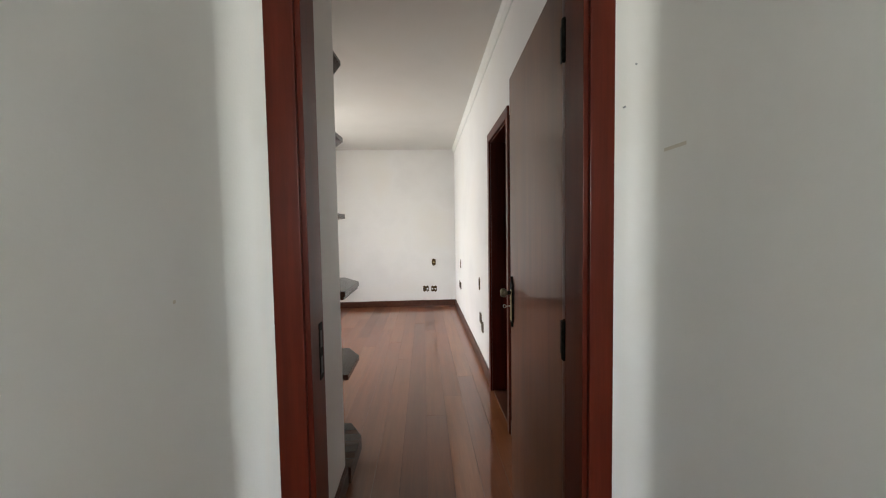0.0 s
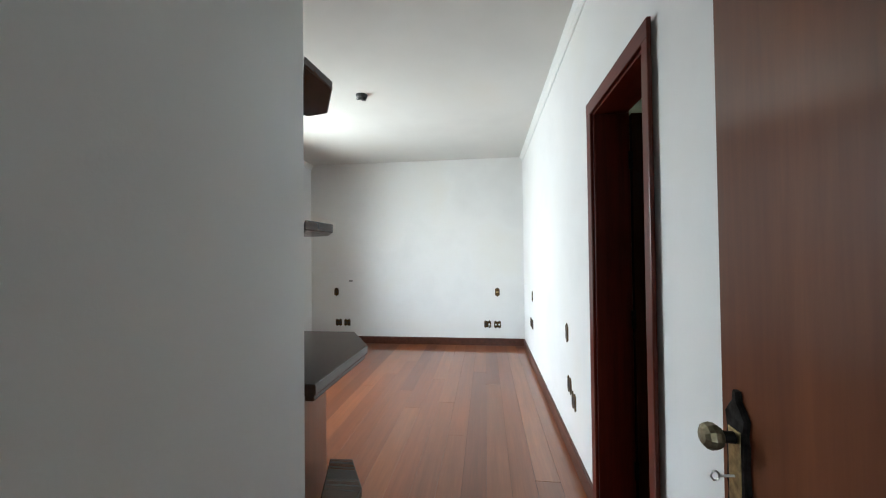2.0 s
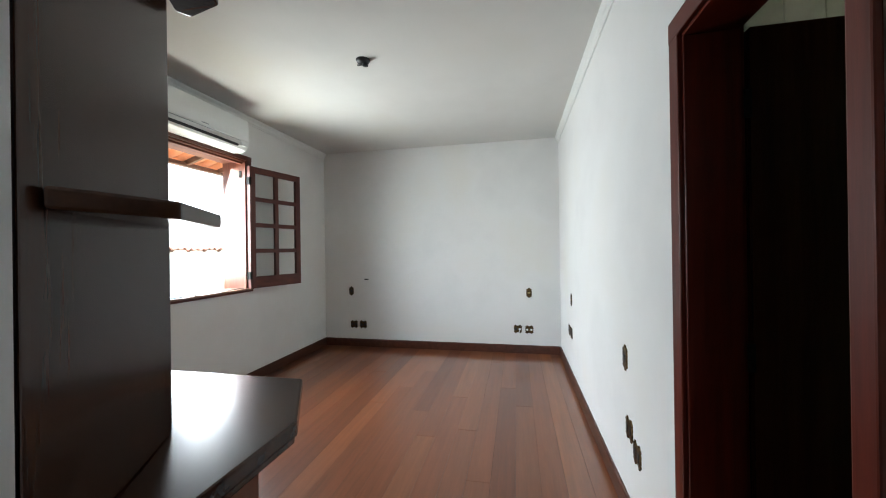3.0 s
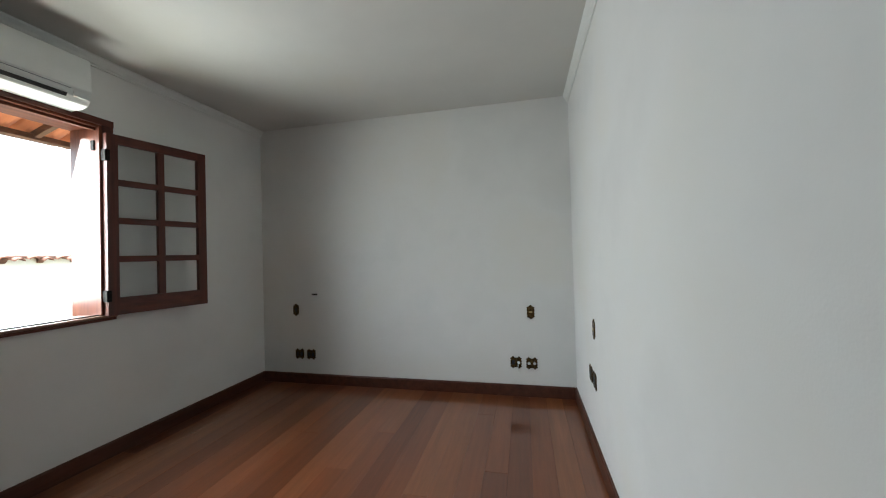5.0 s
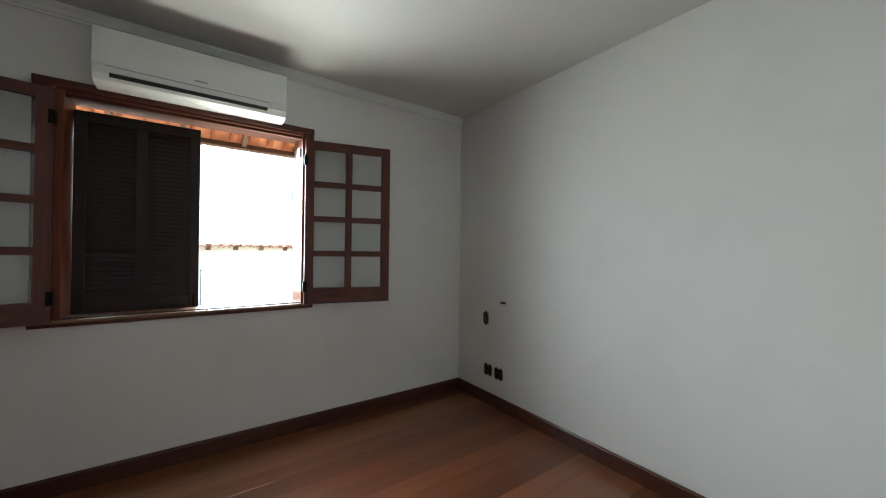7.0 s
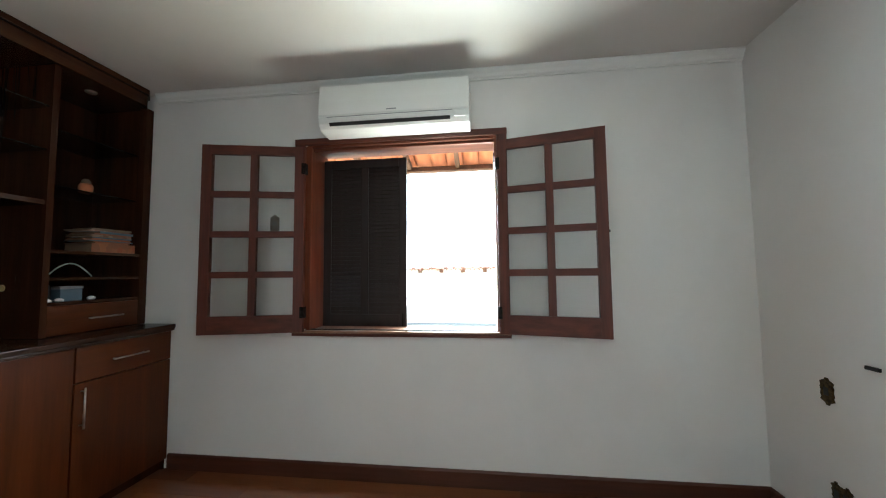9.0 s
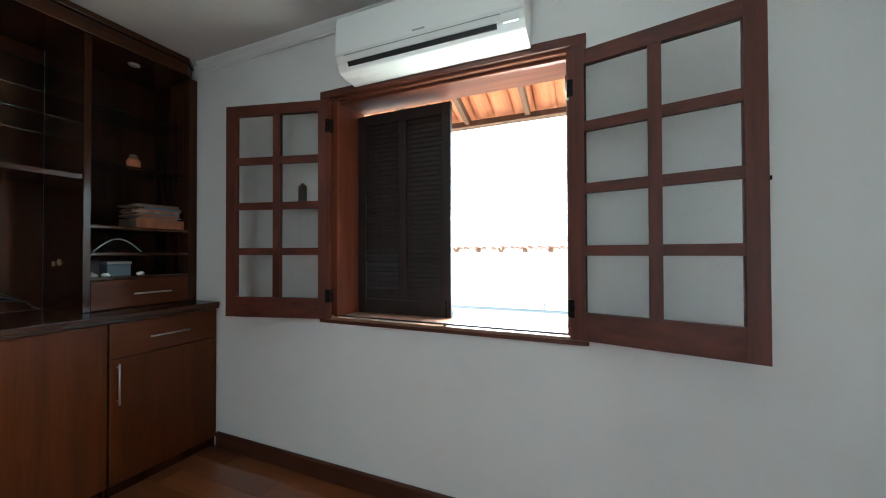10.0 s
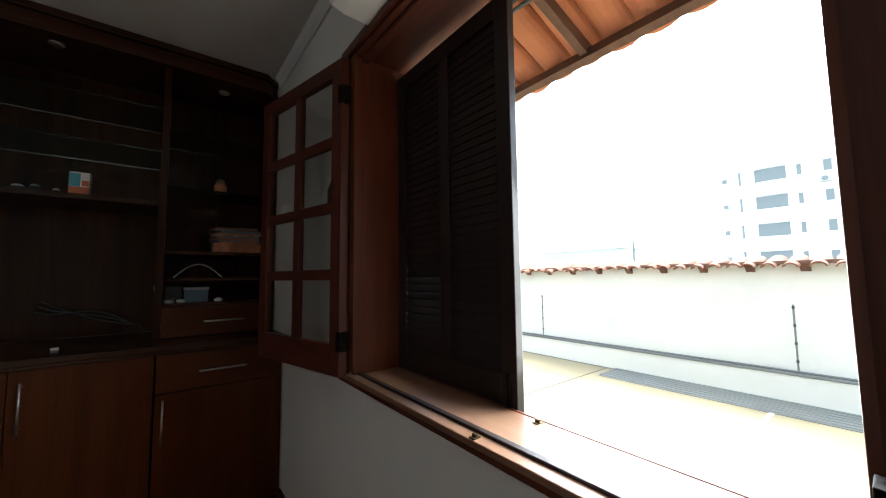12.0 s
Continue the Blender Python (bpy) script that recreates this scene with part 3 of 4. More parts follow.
# ---- air conditioner ----
ac = thing("air_conditioner", (XL, 4.95, 2.39), "white split air conditioner on the wall above the window", "air conditioner")
body = [(XL, 2.728), (XL + 0.16, 2.728), (XL + 0.186, 2.716), (XL + 0.198, 2.60), (XL + 0.2, 2.50), (XL + 0.192, 2.455), (XL + 0.168, 2.422), (XL + 0.12, 2.408), (XL, 2.408)]
part("body", prism(body, 4.437, 5.478, "y", 0.007), WHITE, ac, smooth=False)
part("front_panel", prism([(XL + 0.184, 2.722), (XL + 0.194, 2.716), (XL + 0.205, 2.60), (XL + 0.208, 2.512), (XL + 0.204, 2.498), (XL + 0.196, 2.5), (XL + 0.194, 2.60)], 4.441, 5.474, "y", 0.002), WHITE, ac)
part("top_grille", box(XL + 0.02, XL + 0.16, 4.46, 5.455, 2.7275, 2.733, 0.001), GREY, ac, "grey intake grille")
# Slot and flap gap are solid strips with their shade put into the colour.
part("air_slot", prism([(XL + 0.186, 2.458), (XL + 0.197, 2.460), (XL + 0.186, 2.440), (XL + 0.176, 2.440)], 4.515, 5.35, "y"), BLACK, ac, "air outlet slot, its inner shade put in as black")
part("flap", prism([(XL + 0.202, 2.494), (XL + 0.205, 2.490), (XL + 0.199, 2.464), (XL + 0.194, 2.466)], 4.505, 5.36, "y", 0.001), WHITE, ac)
part("flap_seam", prism([(XL + 0.1995, 2.4975), (XL + 0.2045, 2.4975), (XL + 0.204, 2.4945), (XL + 0.199, 2.4945)], 4.5, 5.365, "y"), GREY, ac, "grey strip for the shade in the gap above the flap")
part("display", box(XL + 0.19, XL + 0.2035, 5.38, 5.45, 2.452, 2.488, 0.003), WHITE, ac, "white indicator cover")
part("maker_mark", box(XL + 0.2, XL + 0.2085, 4.92, 4.99, 2.522, 2.531, 0.001), GREY, ac)

# ---- ceiling lamp holder ----
lamp = thing("ceiling_lamp_holder", (-0.95, 4.9, ZC), "black bare lamp holder on the ceiling, no bulb", "lamp holder")
part("rose", lathe([(0.006, -0.03), (0.04, -0.028), (0.052, -0.008), (0.054, 0)], (-0.95, 4.9, ZC), sides=24), BLACK, lamp, smooth=True)
part("socket", lathe([(0.016, -0.05), (0.021, -0.048), (0.021, -0.03), (0.026, -0.026)], (-0.93, 4.9, ZC), sides=18), BLACK, lamp, smooth=True)
part("wire", tube([(-0.95, 4.9, ZC - 0.03), (-0.985, 4.9, ZC - 0.04), (-1.0, 4.905, ZC - 0.028)], 0.004), CABLE, lamp)


# ---- sockets and switches ----
def wall_plate(name, at, out, w, h, lobes, inserts, label, group="ornate plates in the room", category="socket"):
    """An ornate cast plate on a wall that faces along out."""
    o = Vector(out)
    across = Vector((0, 0, 1)).cross(o)
    m = Matrix(((across.x, 0, o.x, at[0]), (across.y, 0, o.y, at[1]), (0, 1, 0, at[2]), (0, 0, 0, 1)))
    t = thing(name, at, label, category, group)
    part("plate", ornate(w, h, 0.005, lobes, m), BRASS, t)
    for kind, x, y in inserts:
        if kind == "rocker":
            part("rocker", box(x - 0.017, x + 0.017, y - 0.009, y + 0.009, 0.004, 0.0115, 0.002, m), IVORY, t, "yellowed ivory rocker")
        elif kind == "socket":
            s = lathe([(0.012, 0.005), (0.014, 0.010), (0.006, 0.0105)], (x, y, 0), sides=18)
            s.transform(m)
            part("insert", s, IVORY if lobes == 1 else WHITE, t, "pale round insert")
        elif kind == "dark":
            part("insert", box(x - 0.013, x + 0.013, y - 0.02, y + 0.02, 0.004, 0.0095, 0.002, m), BLACK, t, "black insert")
    for sy in (-1, 1):
        s = lathe([(0.0035, 0.005), (0.003, 0.0095)], (0, sy * h * 0.33, 0), sides=10)
        s.transform(m)
        part("screw", s, BRASS, t)
    return t


S1, S2 = (0.078, 0.135), (0.115, 0.115)
wall_plate("light_switch", (XH, 1.965, 1.235), (1, 0, 0), 0.09, 0.165, 1, [("rocker", 0, 0.012), ("rocker", 0, -0.012)], "antique brass switch plate with two ivory rockers", category="switch")
wall_plate("light_switch", (-2.222, YF, 0.81), (0, -1, 0), *S1, 1, [("dark", 0, 0)], "antique brass switch plate on the far wall", category="switch")
wall_plate("light_switch", (0.335, YF, 0.81), (0, -1, 0), *S1, 1, [("rocker", 0, 0)], "antique brass switch plate with one pale rocker", category="switch")
wall_plate("wall_socket", (-2.185, YF, 0.322), (0, -1, 0), *S2, 2, [("dark", -0.024, 0), ("dark", 0.024, 0)], "dark brass double socket plate above the baseboard")
wall_plate("wall_socket", (-2.042, YF, 0.32), (0, -1, 0), *S2, 2, [("dark", -0.024, 0), ("dark", 0.024, 0)], "dark brass double socket plate above the baseboard")
sock = wall_plate("wall_socket", (0.183, YF, 0.322), (0, -1, 0), *S2, 2, [("dark", -0.026, 0), ("socket", 0.024, 0)], "dark brass socket plate with a loose pale wire")
part("wire", tube([(0.205, YF - 0.012, 0.318), (0.2, YF - 0.016, 0.28), (0.19, YF - 0.012, 0.25), (0.2, YF - 0.01, 0.228), (0.212, YF - 0.014, 0.222)], 0.004), WHITE, sock)
wall_plate("wall_socket", (0.332, YF, 0.318), (0, -1, 0), *S2, 2, [("socket", -0.026, 0), ("socket", 0.026, 0)], "dark brass double socket plate above the baseboard")
wall_plate("light_switch", (XR, 6.275, 0.86), (-1, 0, 0), *S1, 1, [("rocker", 0, 0)], "antique brass switch plate beside the corner", category="switch")
wall_plate("wall_socket", (XR, 6.295, 0.508), (-1, 0, 0), *S2, 2, [("dark", -0.024, 0), ("dark", 0.024, 0)], "dark brass double socket plate beside its twin")
wall_plate("wall_socket", (XR, 6.435, 0.513), (-1, 0, 0), *S2, 2, [("dark", -0.024, 0), ("dark", 0.024, 0)], "dark brass double socket plate near the corner")
wall_plate("light_switch", (XR, 4.39, 0.82), (-1, 0, 0), *S1, 1, [("dark", 0, 0)], "antique brass switch plate on the plain wall", category="switch")
wall_plate("wall_socket", (XR, 4.335, 0.47), (-1, 0, 0), *S2, 2, [("dark", -0.024, 0), ("dark", 0.024, 0)], "dark brass double socket plate on the plain wall")
wall_plate("wall_socket", (XR, 4.215, 0.405), (-1, 0, 0), *S2, 2, [("dark", -0.024, 0), ("dark", 0.024, 0)], "dark brass double socket plate hung lower")
wall_plate("light_switch", (XL, 4.01, 1.80), (1, 0, 0), *S1, 1, [("dark", 0, 0)], "dark switch plate on the wall behind the glazed leaf", category="switch")
hook = thing("wall_hook", (-1.975, YF, 0.985), "small dark metal hook fixed in a white wall", "hook")
part("pin", tube([(-1.975, YF, 0.985), (-1.975, YF - 0.018, 0.985)], 0.006), IRON, hook)
part("bar", box(-2.006, -1.946, YF - 0.026, YF - 0.012, 0.976, 0.993, 0.003), BLACK, hook)


# ---- built-in shelving ----
WT = 1.06
worktop = thing("worktop", (-1.4, 2.9, WT), "dark polished wooden worktop of the shelving, chamfered end", "worktop")
top = [(XL + 0.002, YB + 0.002), (XL + 0.002, 3.222), (-0.395, 3.222), (-0.262, 3.0), (-0.265, YC + 0.004), (XH - 0.145, YC + 0.004), (XH - 0.145, YB + 0.002)]
part("slab", prism(top, WT - 0.03, WT, "z", 0.005), UNIT_X, worktop)
part("edge_strip", prism([(XL + 0.002, 3.214), (-0.398, 3.214), (-0.272, 3.004), (-0.276, YC + 0.02), (-0.3, YC + 0.02), (-0.3, 2.99), (-0.42, 3.19), (XL + 0.002, 3.19)], WT - 0.048, WT - 0.0305, "z", 0.003), UNIT_X, worktop, "moulded lower edge")


def bar_handle(parent, a, b, out=0.03):
    """A round bar pull on two posts, standing off towards the room."""
    a, b = Vector(a), Vector(b)
    d = (b - a).normalized()
    o = Vector((0, out, 0))
    h = part("handle", tube([a + o, b + o], 0.0055, 12), BRIGHT, parent, "slim steel bar handle", True)
    for p in (a + d * 0.02, b - d * 0.02):
        part("post", tube([p, p + o], 0.004, 8), BRIGHT, h)


D, ZW = 3.19, WT - 0.05


def base_cabinet(x0, x1, label):
    c = thing("base_cabinet", ((x0 + x1) / 2, 2.8, 0), label, "cabinet", "base cabinets under the worktop")
    y0, y1 = YB + 0.003, D - 0.021
    part("side", box(x0, x0 + 0.018, y0, y1, 0, ZW), UNIT, c)
    part("side", box(x1 - 0.018, x1, y0, y1, 0, ZW), UNIT, c)
    part("bottom", box(x0 + 0.018, x1 - 0.018, y0, y1, 0.07, 0.088), UNIT, c)
    part("plinth", box(x0 + 0.018, x1 - 0.018, D - 0.06, D - 0.042, 0, 0.07), UNIT, c)
    part("back", box(x0 + 0.018, x1 - 0.018, y0, y0 + 0.006, 0.088, ZW), UNIT, c)
    return c


end_cab = base_cabinet(XL + 0.004, -2.006, "wooden base cabinet with one drawer over a door")
dr = part("door", box(XL + 0.007, -2.009, D - 0.019, D, 0.075, 0.797, 0.002), FRONT, end_cab)
bar_handle(dr, (-2.043, D, 0.537), (-2.043, D, 0.772))
dw = part("drawer", box(XL + 0.007, -2.009, D - 0.019, D, 0.803, ZW - 0.003, 0.002), FRONT_X, end_cab)
bar_handle(dw, (-2.2, D, 0.9), (-2.435, D, 0.9))
mid_cab = base_cabinet(-2.002, -0.975, "wide wooden base cabinet with two plain doors")
for a, b, h in ((-1.999, -1.491, -1.534), (-1.487, -0.978, -1.02)):
    dr = part("door", box(a, b, D - 0.019, D, 0.075, ZW - 0.003, 0.002), FRONT, mid_cab)
    bar_handle(dr, (h, D, 0.732), (h, D, 0.956))
side_cab = thing("base_cabinet", (-0.8, 2.8, 0), "wooden base cabinet with a slanted end panel", "cabinet", "base cabinets under the worktop")
part("carcass", prism([(-0.971, YB + 0.003), (-0.971, D - 0.021), (-0.507, D - 0.002), (-0.302, YC + 0.008), (XH - 0.15, YC + 0.008), (XH - 0.15, YB + 0.003)], 0.0, ZW, "z", 0.003), FRONT, side_cab)
part("door", box(-0.968, -0.53, D - 0.019, D, 0.075, ZW - 0.003, 0.002), FRONT, side_cab)
corner = [(-0.302, YC + 0.012), (-0.262, YC + 0.012), (-0.258, 2.92), (-0.352, 3.08), (-0.44, 3.075)]
for z0, z1 in ((0.575, 0.605), (0.0, 0.09)):
    part("corner_shelf", prism(corner, z0, z1, "z", 0.004), UNIT_X, side_cab, "chamfered end shelf")

# upper part
ZB, ZK = WT + 0.002, 2.735
U = 2.96


def upright(x0, x1, parent, y1=U):
    part("upright", box(x0, x1, YB + 0.02, y1, ZB, ZK - 0.002, 0.0015), UNIT, parent)


def board(x0, x1, y1, z0, z1, parent, material=None, name="shelf", label=""):
    return part(name, box(x0, x1, YB + 0.02, y1, z0, z1, 0.0015), material or UNIT_X, parent, label)


end_case = thing("bookcase", (-2.34, 2.7, ZB), "dark wooden bookcase section with drawer, shelves and glass shelves", "bookcase", "shelving sections on the worktop")
part("back", box(XL + 0.004, -2.018, YB + 0.002, YB + 0.018, ZB, ZK - 0.002), UNIT, end_case)
upright(XL + 0.004, XL + 0.03, end_case)
part("end_post", prism([(XL + 0.03, 2.9), (XL + 0.03, U), (XL + 0.058, U - 0.006), (XL + 0.064, 2.9)], ZB, ZK - 0.002, "z", 0.003), UNIT, end_case)
upright(-2.017, -1.982, end_case)
XA, XB = XL + 0.031, -2.018
board(XA, XB, U - 0.014, 1.25, 1.268, end_case)
board(XA, XB, U - 0.014, 1.402, 1.42, end_case)
board(XA, XB, U - 0.014, 1.57, 1.59, end_case)
for z in (2.0, 2.36):
    g = board(XA, XB, U - 0.1, z, z + 0.008, end_case, SHELFGLASS, "glass_shelf", "clear glass shelf")
    g.visible_shadow = False
d2 = part("drawer", box(XA + 0.034, XB - 0.002, U - 0.022, U - 0.003, 1.066, 1.246, 0.002), FRONT_X, end_case)
bar_handle(d2, (-2.23, U - 0.003, 1.152), (-2.452, U - 0.003, 1.152))
mid_case = thing("media_shelving", (-1.4, 2.7, ZB), "dark wooden media section with a wide niche and glass shelves", "bookcase", "shelving sections on the worktop")
XC, XD = -1.981, -0.86
part("back", box(XC, XD, YB + 0.002, YB + 0.018, ZB, ZK - 0.002), UNIT, mid_case)
upright(XD, XD + 0.022, mid_case)
board(XC, XD, U - 0.01, 1.858, 1.887, mid_case)
for z in (2.19, 2.46):
    g = board(XC, XD, U - 0.02, z, z + 0.009, mid_case, SHELFGLASS, "glass_shelf", "clear glass shelf")
    g.visible_shadow = False
last_case = thing("bookcase", (-0.6, 2.7, ZB), "dark wooden end section with chamfered corner shelves", "bookcase", "shelving sections on the worktop")
part("carcass", prism([(-0.834, YB + 0.003), (-0.834, U - 0.005), (-0.53, U - 0.005), (-0.472, 2.915), (-0.298, YC + 0.008), (XH - 0.15, YC + 0.008), (XH - 0.15, YB + 0.003)], ZB, ZK - 0.002, "z", 0.003), UNIT, last_case)
plate_outline = [(-0.303, YC + 0.03), (-0.290, 2.775), (-0.384, 2.945), (-0.466, 2.963), (-0.48, 2.94)]
for z in (1.452, 1.885, 2.31):
    part("corner_shelf", prism(plate_outline, z, z + 0.026, "z", 0.004), UNIT_X, last_case, "chamfered end shelf")
crown = thing("crown_moulding", (-1.5, 2.8, ZK), "dark wooden crown along the top of the shelving", "moulding")
ends = [(XL + 0.004, YB + 0.003), (XL + 0.004, 2.90), (XL + 0.085, 2.985), (-0.54, 2.985), (-0.48, 2.945), (-0.31, YC + 0.01), (XH - 0.15, YC + 0.01), (XH - 0.15, YB + 0.003)]
part("board", prism(ends, ZK, 2.82, "z", 0.004), UNIT_X, crown)
lip = [(XL + 0.004, YB + 0.003), (XL + 0.004, 2.92), (XL + 0.095, 3.012), (-0.55, 3.012), (-0.475, 2.965), (-0.302, YC + 0.012), (XH - 0.15, YC + 0.012), (XH - 0.15, YB + 0.003)]
part("lip", prism(lip, 2.8205, ZC - 0.004, "z", 0.004), UNIT_X, crown)
for x, y in ((-1.5, 2.86), (-2.31, 2.8), (-1.0, 2.86)):
    part("spotlight", lathe([(0.018, -0.012), (0.03, -0.008), (0.034, 0.0)], (x, y, ZK - 0.0005), sides=20), BRIGHT, crown, "small chrome spotlight, switched off", True)

# ---- things on the shelves ----
zb = 1.5905
cols = [printed("magazine_cover_a", (0.35, 0.10, 0.04), (0.42, 0.16, 0.07), (0.3, 0.12, 0.06)), PAPER, BLUEBOX, printed("magazine_cover_b", (0.26, 0.17, 0.12), (0.2, 0.08, 0.045), (0.34, 0.26, 0.2)), PAPER]
rng = random.Random(7)
for i in range(12):
    h = 0.062 if i == 0 else rng.choice((0.007, 0.009, 0.012, 0.015))
    w, d = (0.30, 0.22) if i == 0 else (rng.uniform(0.22, 0.30), rng.uniform(0.17, 0.22))
    b = thing("book" if i == 0 else "magazine", (-2.41, 2.84, zb), "worn brown bound volume lying on the shelf" if i == 0 else "old magazine in a lying stack", "book" if i == 0 else "magazine", "lying stack on the bookcase shelf")
    m = Matrix.Translation((-2.415 + rng.uniform(-0.014, 0.014), 2.82 + rng.uniform(-0.012, 0.012), 0)) @ Matrix.Rotation(radians(rng.uniform(-9, 7) if i else 0), 4, "Z")
    part("pages", box(-w / 2 + 0.004, w / 2 - 0.004, -d / 2 + 0.004, d / 2 - 0.004, zb + 0.0012, zb + h - 0.0012, 0, m), PAPER, b)
    part("cover", joined(box(-w / 2, w / 2, -d / 2, d / 2, zb, zb + 0.0012, 0, m), box(-w / 2, w / 2, -d / 2, d / 2, zb + h - 0.0012, zb + h, 0, m), box(-w / 2, w / 2, d / 2 - 0.0012, d / 2, zb + 0.0012, zb + h - 0.0012, 0, m)), cols[0] if i in (0, 1, 2, 4, 5, 8) else cols[(2, 3, 1)[i % 3]], b)
    zb += h

cup = thing("ornament_jar", (-2.31, 2.8, 2.008), "small brown ceramic jar with a pale top on a glass shelf", "ornament")
part("body", lathe([(0.03, 0), (0.038, 0.012), (0.04, 0.045), (0.03, 0.062)], (-2.31, 2.8, 2.0085), sides=20), TERRACOTTA, cup, smooth=True)
part("top", lathe([(0.024, 0.062), (0.026, 0.08), (0.014, 0.095)], (-2.31, 2.8, 2.0085), sides=18), PAPER, cup, "pale rounded top", True)
blue = thing("small_box", (-2.19, 2.85, 1.2685), "blue-grey lidded box on the low shelf", "box")
part("body", box(-2.255, -2.13, 2.79, 2.89, 1.2685, 1.345, 0.004), BLUEBOX, blue)
part("lid", box(-2.259, -2.126, 2.786, 2.894, 1.346, 1.362, 0.003), GREY, blue, "paler flat lid")
dark = thing("adapter_box", (-2.08, 2.8, 1.2685), "small black electronic box on the low shelf", "electronics")
part("body", box(-2.118, -2.03, 2.75, 2.84, 1.2685, 1.37, 0.008), BLACK, dark)
part("lamp", box(-2.08, -2.07, 2.84, 2.842, 1.29, 1.296), BRIGHT, dark)
for x, y in ((-2.05, 2.9), (-2.11, 2.91), (-2.31, 2.89)):
    p = thing("crumpled_paper", (x, y, 1.2685), "scrap of crumpled white paper on the shelf", "paper", "paper scraps on the low shelf")
    bm = bmesh.new()
    bmesh.ops.create_icosphere(bm, subdivisions=2, radius=0.024)
    for v in bm.verts:
        v.co *= 1 + 0.35 * noise.noise(v.co * 60 + Vector((x * 9, 0, 0)))
        v.co.z = max(v.co.z * 0.6, -0.009)
    bm.transform(Matrix.Translation((x, y, 1.2777)))
    part("scrap", bm, WHITE, p)
cab = thing("cable", (-2.2, 2.85, 1.4205), "pale cable arched over the shelf", "cable")
part("lead", tube([(-2.07 - 0.26 * i / 16, 2.86, 1.4255 + 0.085 * math.sin(math.pi * i / 16)) for i in range(17)], 0.004), PALE, cab)
carton = thing("carton", (-1.63, 2.86, 1.8875), "small printed carton in teal, orange and white", "box")
part("body", box(-1.672, -1.59, 2.82, 2.89, 1.8875, 2.015, 0.002), WHITE, carton)
part("teal_panel", box(-1.634, -1.589, 2.83, 2.8912, 1.935, 2.010, 0), TEAL, carton, "teal printed panel")
part("orange_panel", box(-1.671, -1.589, 2.83, 2.8916, 1.890, 1.934, 0), ORANGE, carton, "orange printed panel")
part("orange_patch", box(-1.668, -1.640, 2.83, 2.8910, 1.940, 1.972, 0), ORANGE, carton)
part("flap", box(-1.67, -1.592, 2.822, 2.888, 2.0155, 2.0175), WHITE, carton, "white top flap")
for x, w, h in ((-1.46, 0.05, 0.03), (-1.40, 0.07, 0.022), (-1.54, 0.045, 0.018)):
    t = thing("trinket", (x, 2.86, 1.8875), "small dark trinket with a pale cap on the shelf", "trinket", "trinkets on the media shelf")
    part("base", lathe([(w / 2, 0), (w / 2, h * 0.7), (w / 3, h)], (x, 2.86, 1.8875), sides=16), BLACK, t)
    part("cap", lathe([(w / 3, h), (w / 3.2, h + 0.008), (w / 6, h + 0.012)], (x, 2.86, 1.8875), sides=16), WHITE, t)
lead = thing("cable", (-1.7, 2.5, WT), "loose black cables on the back of the media niche", "cable")
for k in range(3):
    part("lead", tube([(-1.9 + 0.05 * i + 0.01 * k, 2.5 + 0.012 * k, 1.12 + 0.17 * (i / 9) ** 1.6 + 0.03 * k * math.sin(i * 0.5)) for i in range(10)], 0.005), CABLE, lead)
part("lead", tube([(-1.9, 2.5, 1.12), (-1.92, 2.53, 1.085), (-1.95, 2.57, 1.0665)], 0.005), CABLE, lead)
plug = thing("round_socket", (-1.981, 2.62, 1.36), "pair of pale round sockets on the inner side panel", "socket")
part("insert", lathe([(0.016, 0), (0.016, 0.006), (0.01, 0.008)], (-1.981, 2.62, 1.35), (1, 0, 0), 18), IVORY, plug)
part("insert", lathe([(0.02, 0), (0.02, 0.006), (0.012, 0.008)], (-1.981, 2.69, 1.36), (1, 0, 0), 18), IVORY, plug)
scrap = thing("crumpled_paper", (-1.6, 3.0, WT), "scrap of white paper on the worktop", "paper")
part("scrap", box(-1.612, -1.582, 2.98, 3.0, WT + 0.0005, WT + 0.012, 0.004), WHITE, scrap)

# ---- outside ----
structure("ground", box(-400, 400, -400, 400, -3.4, -3.2), GROUND, "distant ground of the town", "ground")
terrace = structure("terrace_slab", box(-6.5, XO - 0.002, -6, 18, -0.3, 0.24), SLAB, "sunlit pale concrete terrace slab", "terrace")
structure("outer_wall_below", box(-7.2, -6.5, -6, 18, -3.2, -0.3), RENDER, "rendered wall carrying the terrace", "wall")
ledge = structure("terrace_ledge", box(-6.62, -6.50, -6, 18, 0.2, 0.49, 0.008), RENDER, "white rendered ledge before the boundary wall", "ledge")
boundary = structure("boundary_wall", box(-6.82, -6.62, -6, 18, -0.3, 1.49), RENDER, "bright white rendered boundary wall with tile coping", "wall")
# Added strip: the ledge's edge shadow and moss are put into its grey.
part("cap", box(-6.63, -6.488, -6, 18, 0.49, 0.515, 0.006), GUTTER, ledge, "grey cap strip, edge shadow and moss put into its colour")
gutter = thing("gutter", (-6.28, 9, 0.24), "grey corrugated gutter sheet along the ledge", "gutter")
part("bed", box(-6.498, -6.07, 3.42, 18, 0.24, 0.246), GUTTER, gutter, "grey bed of the gutter")
for k in range(6):
    x = -6.47 + 0.072 * k
    part("ridge", prism([(x - 0.02, 0.2462), (x - 0.014, 0.258), (x, 0.263), (x + 0.014, 0.258), (x + 0.02, 0.2462)], 3.42, 18, "y"), GUTTER, gutter)
part("joint", box(-6.49, -4.0, 3.296, 3.308, 0.24, 0.2435), CABLE, terrace, "dark crack between slabs")
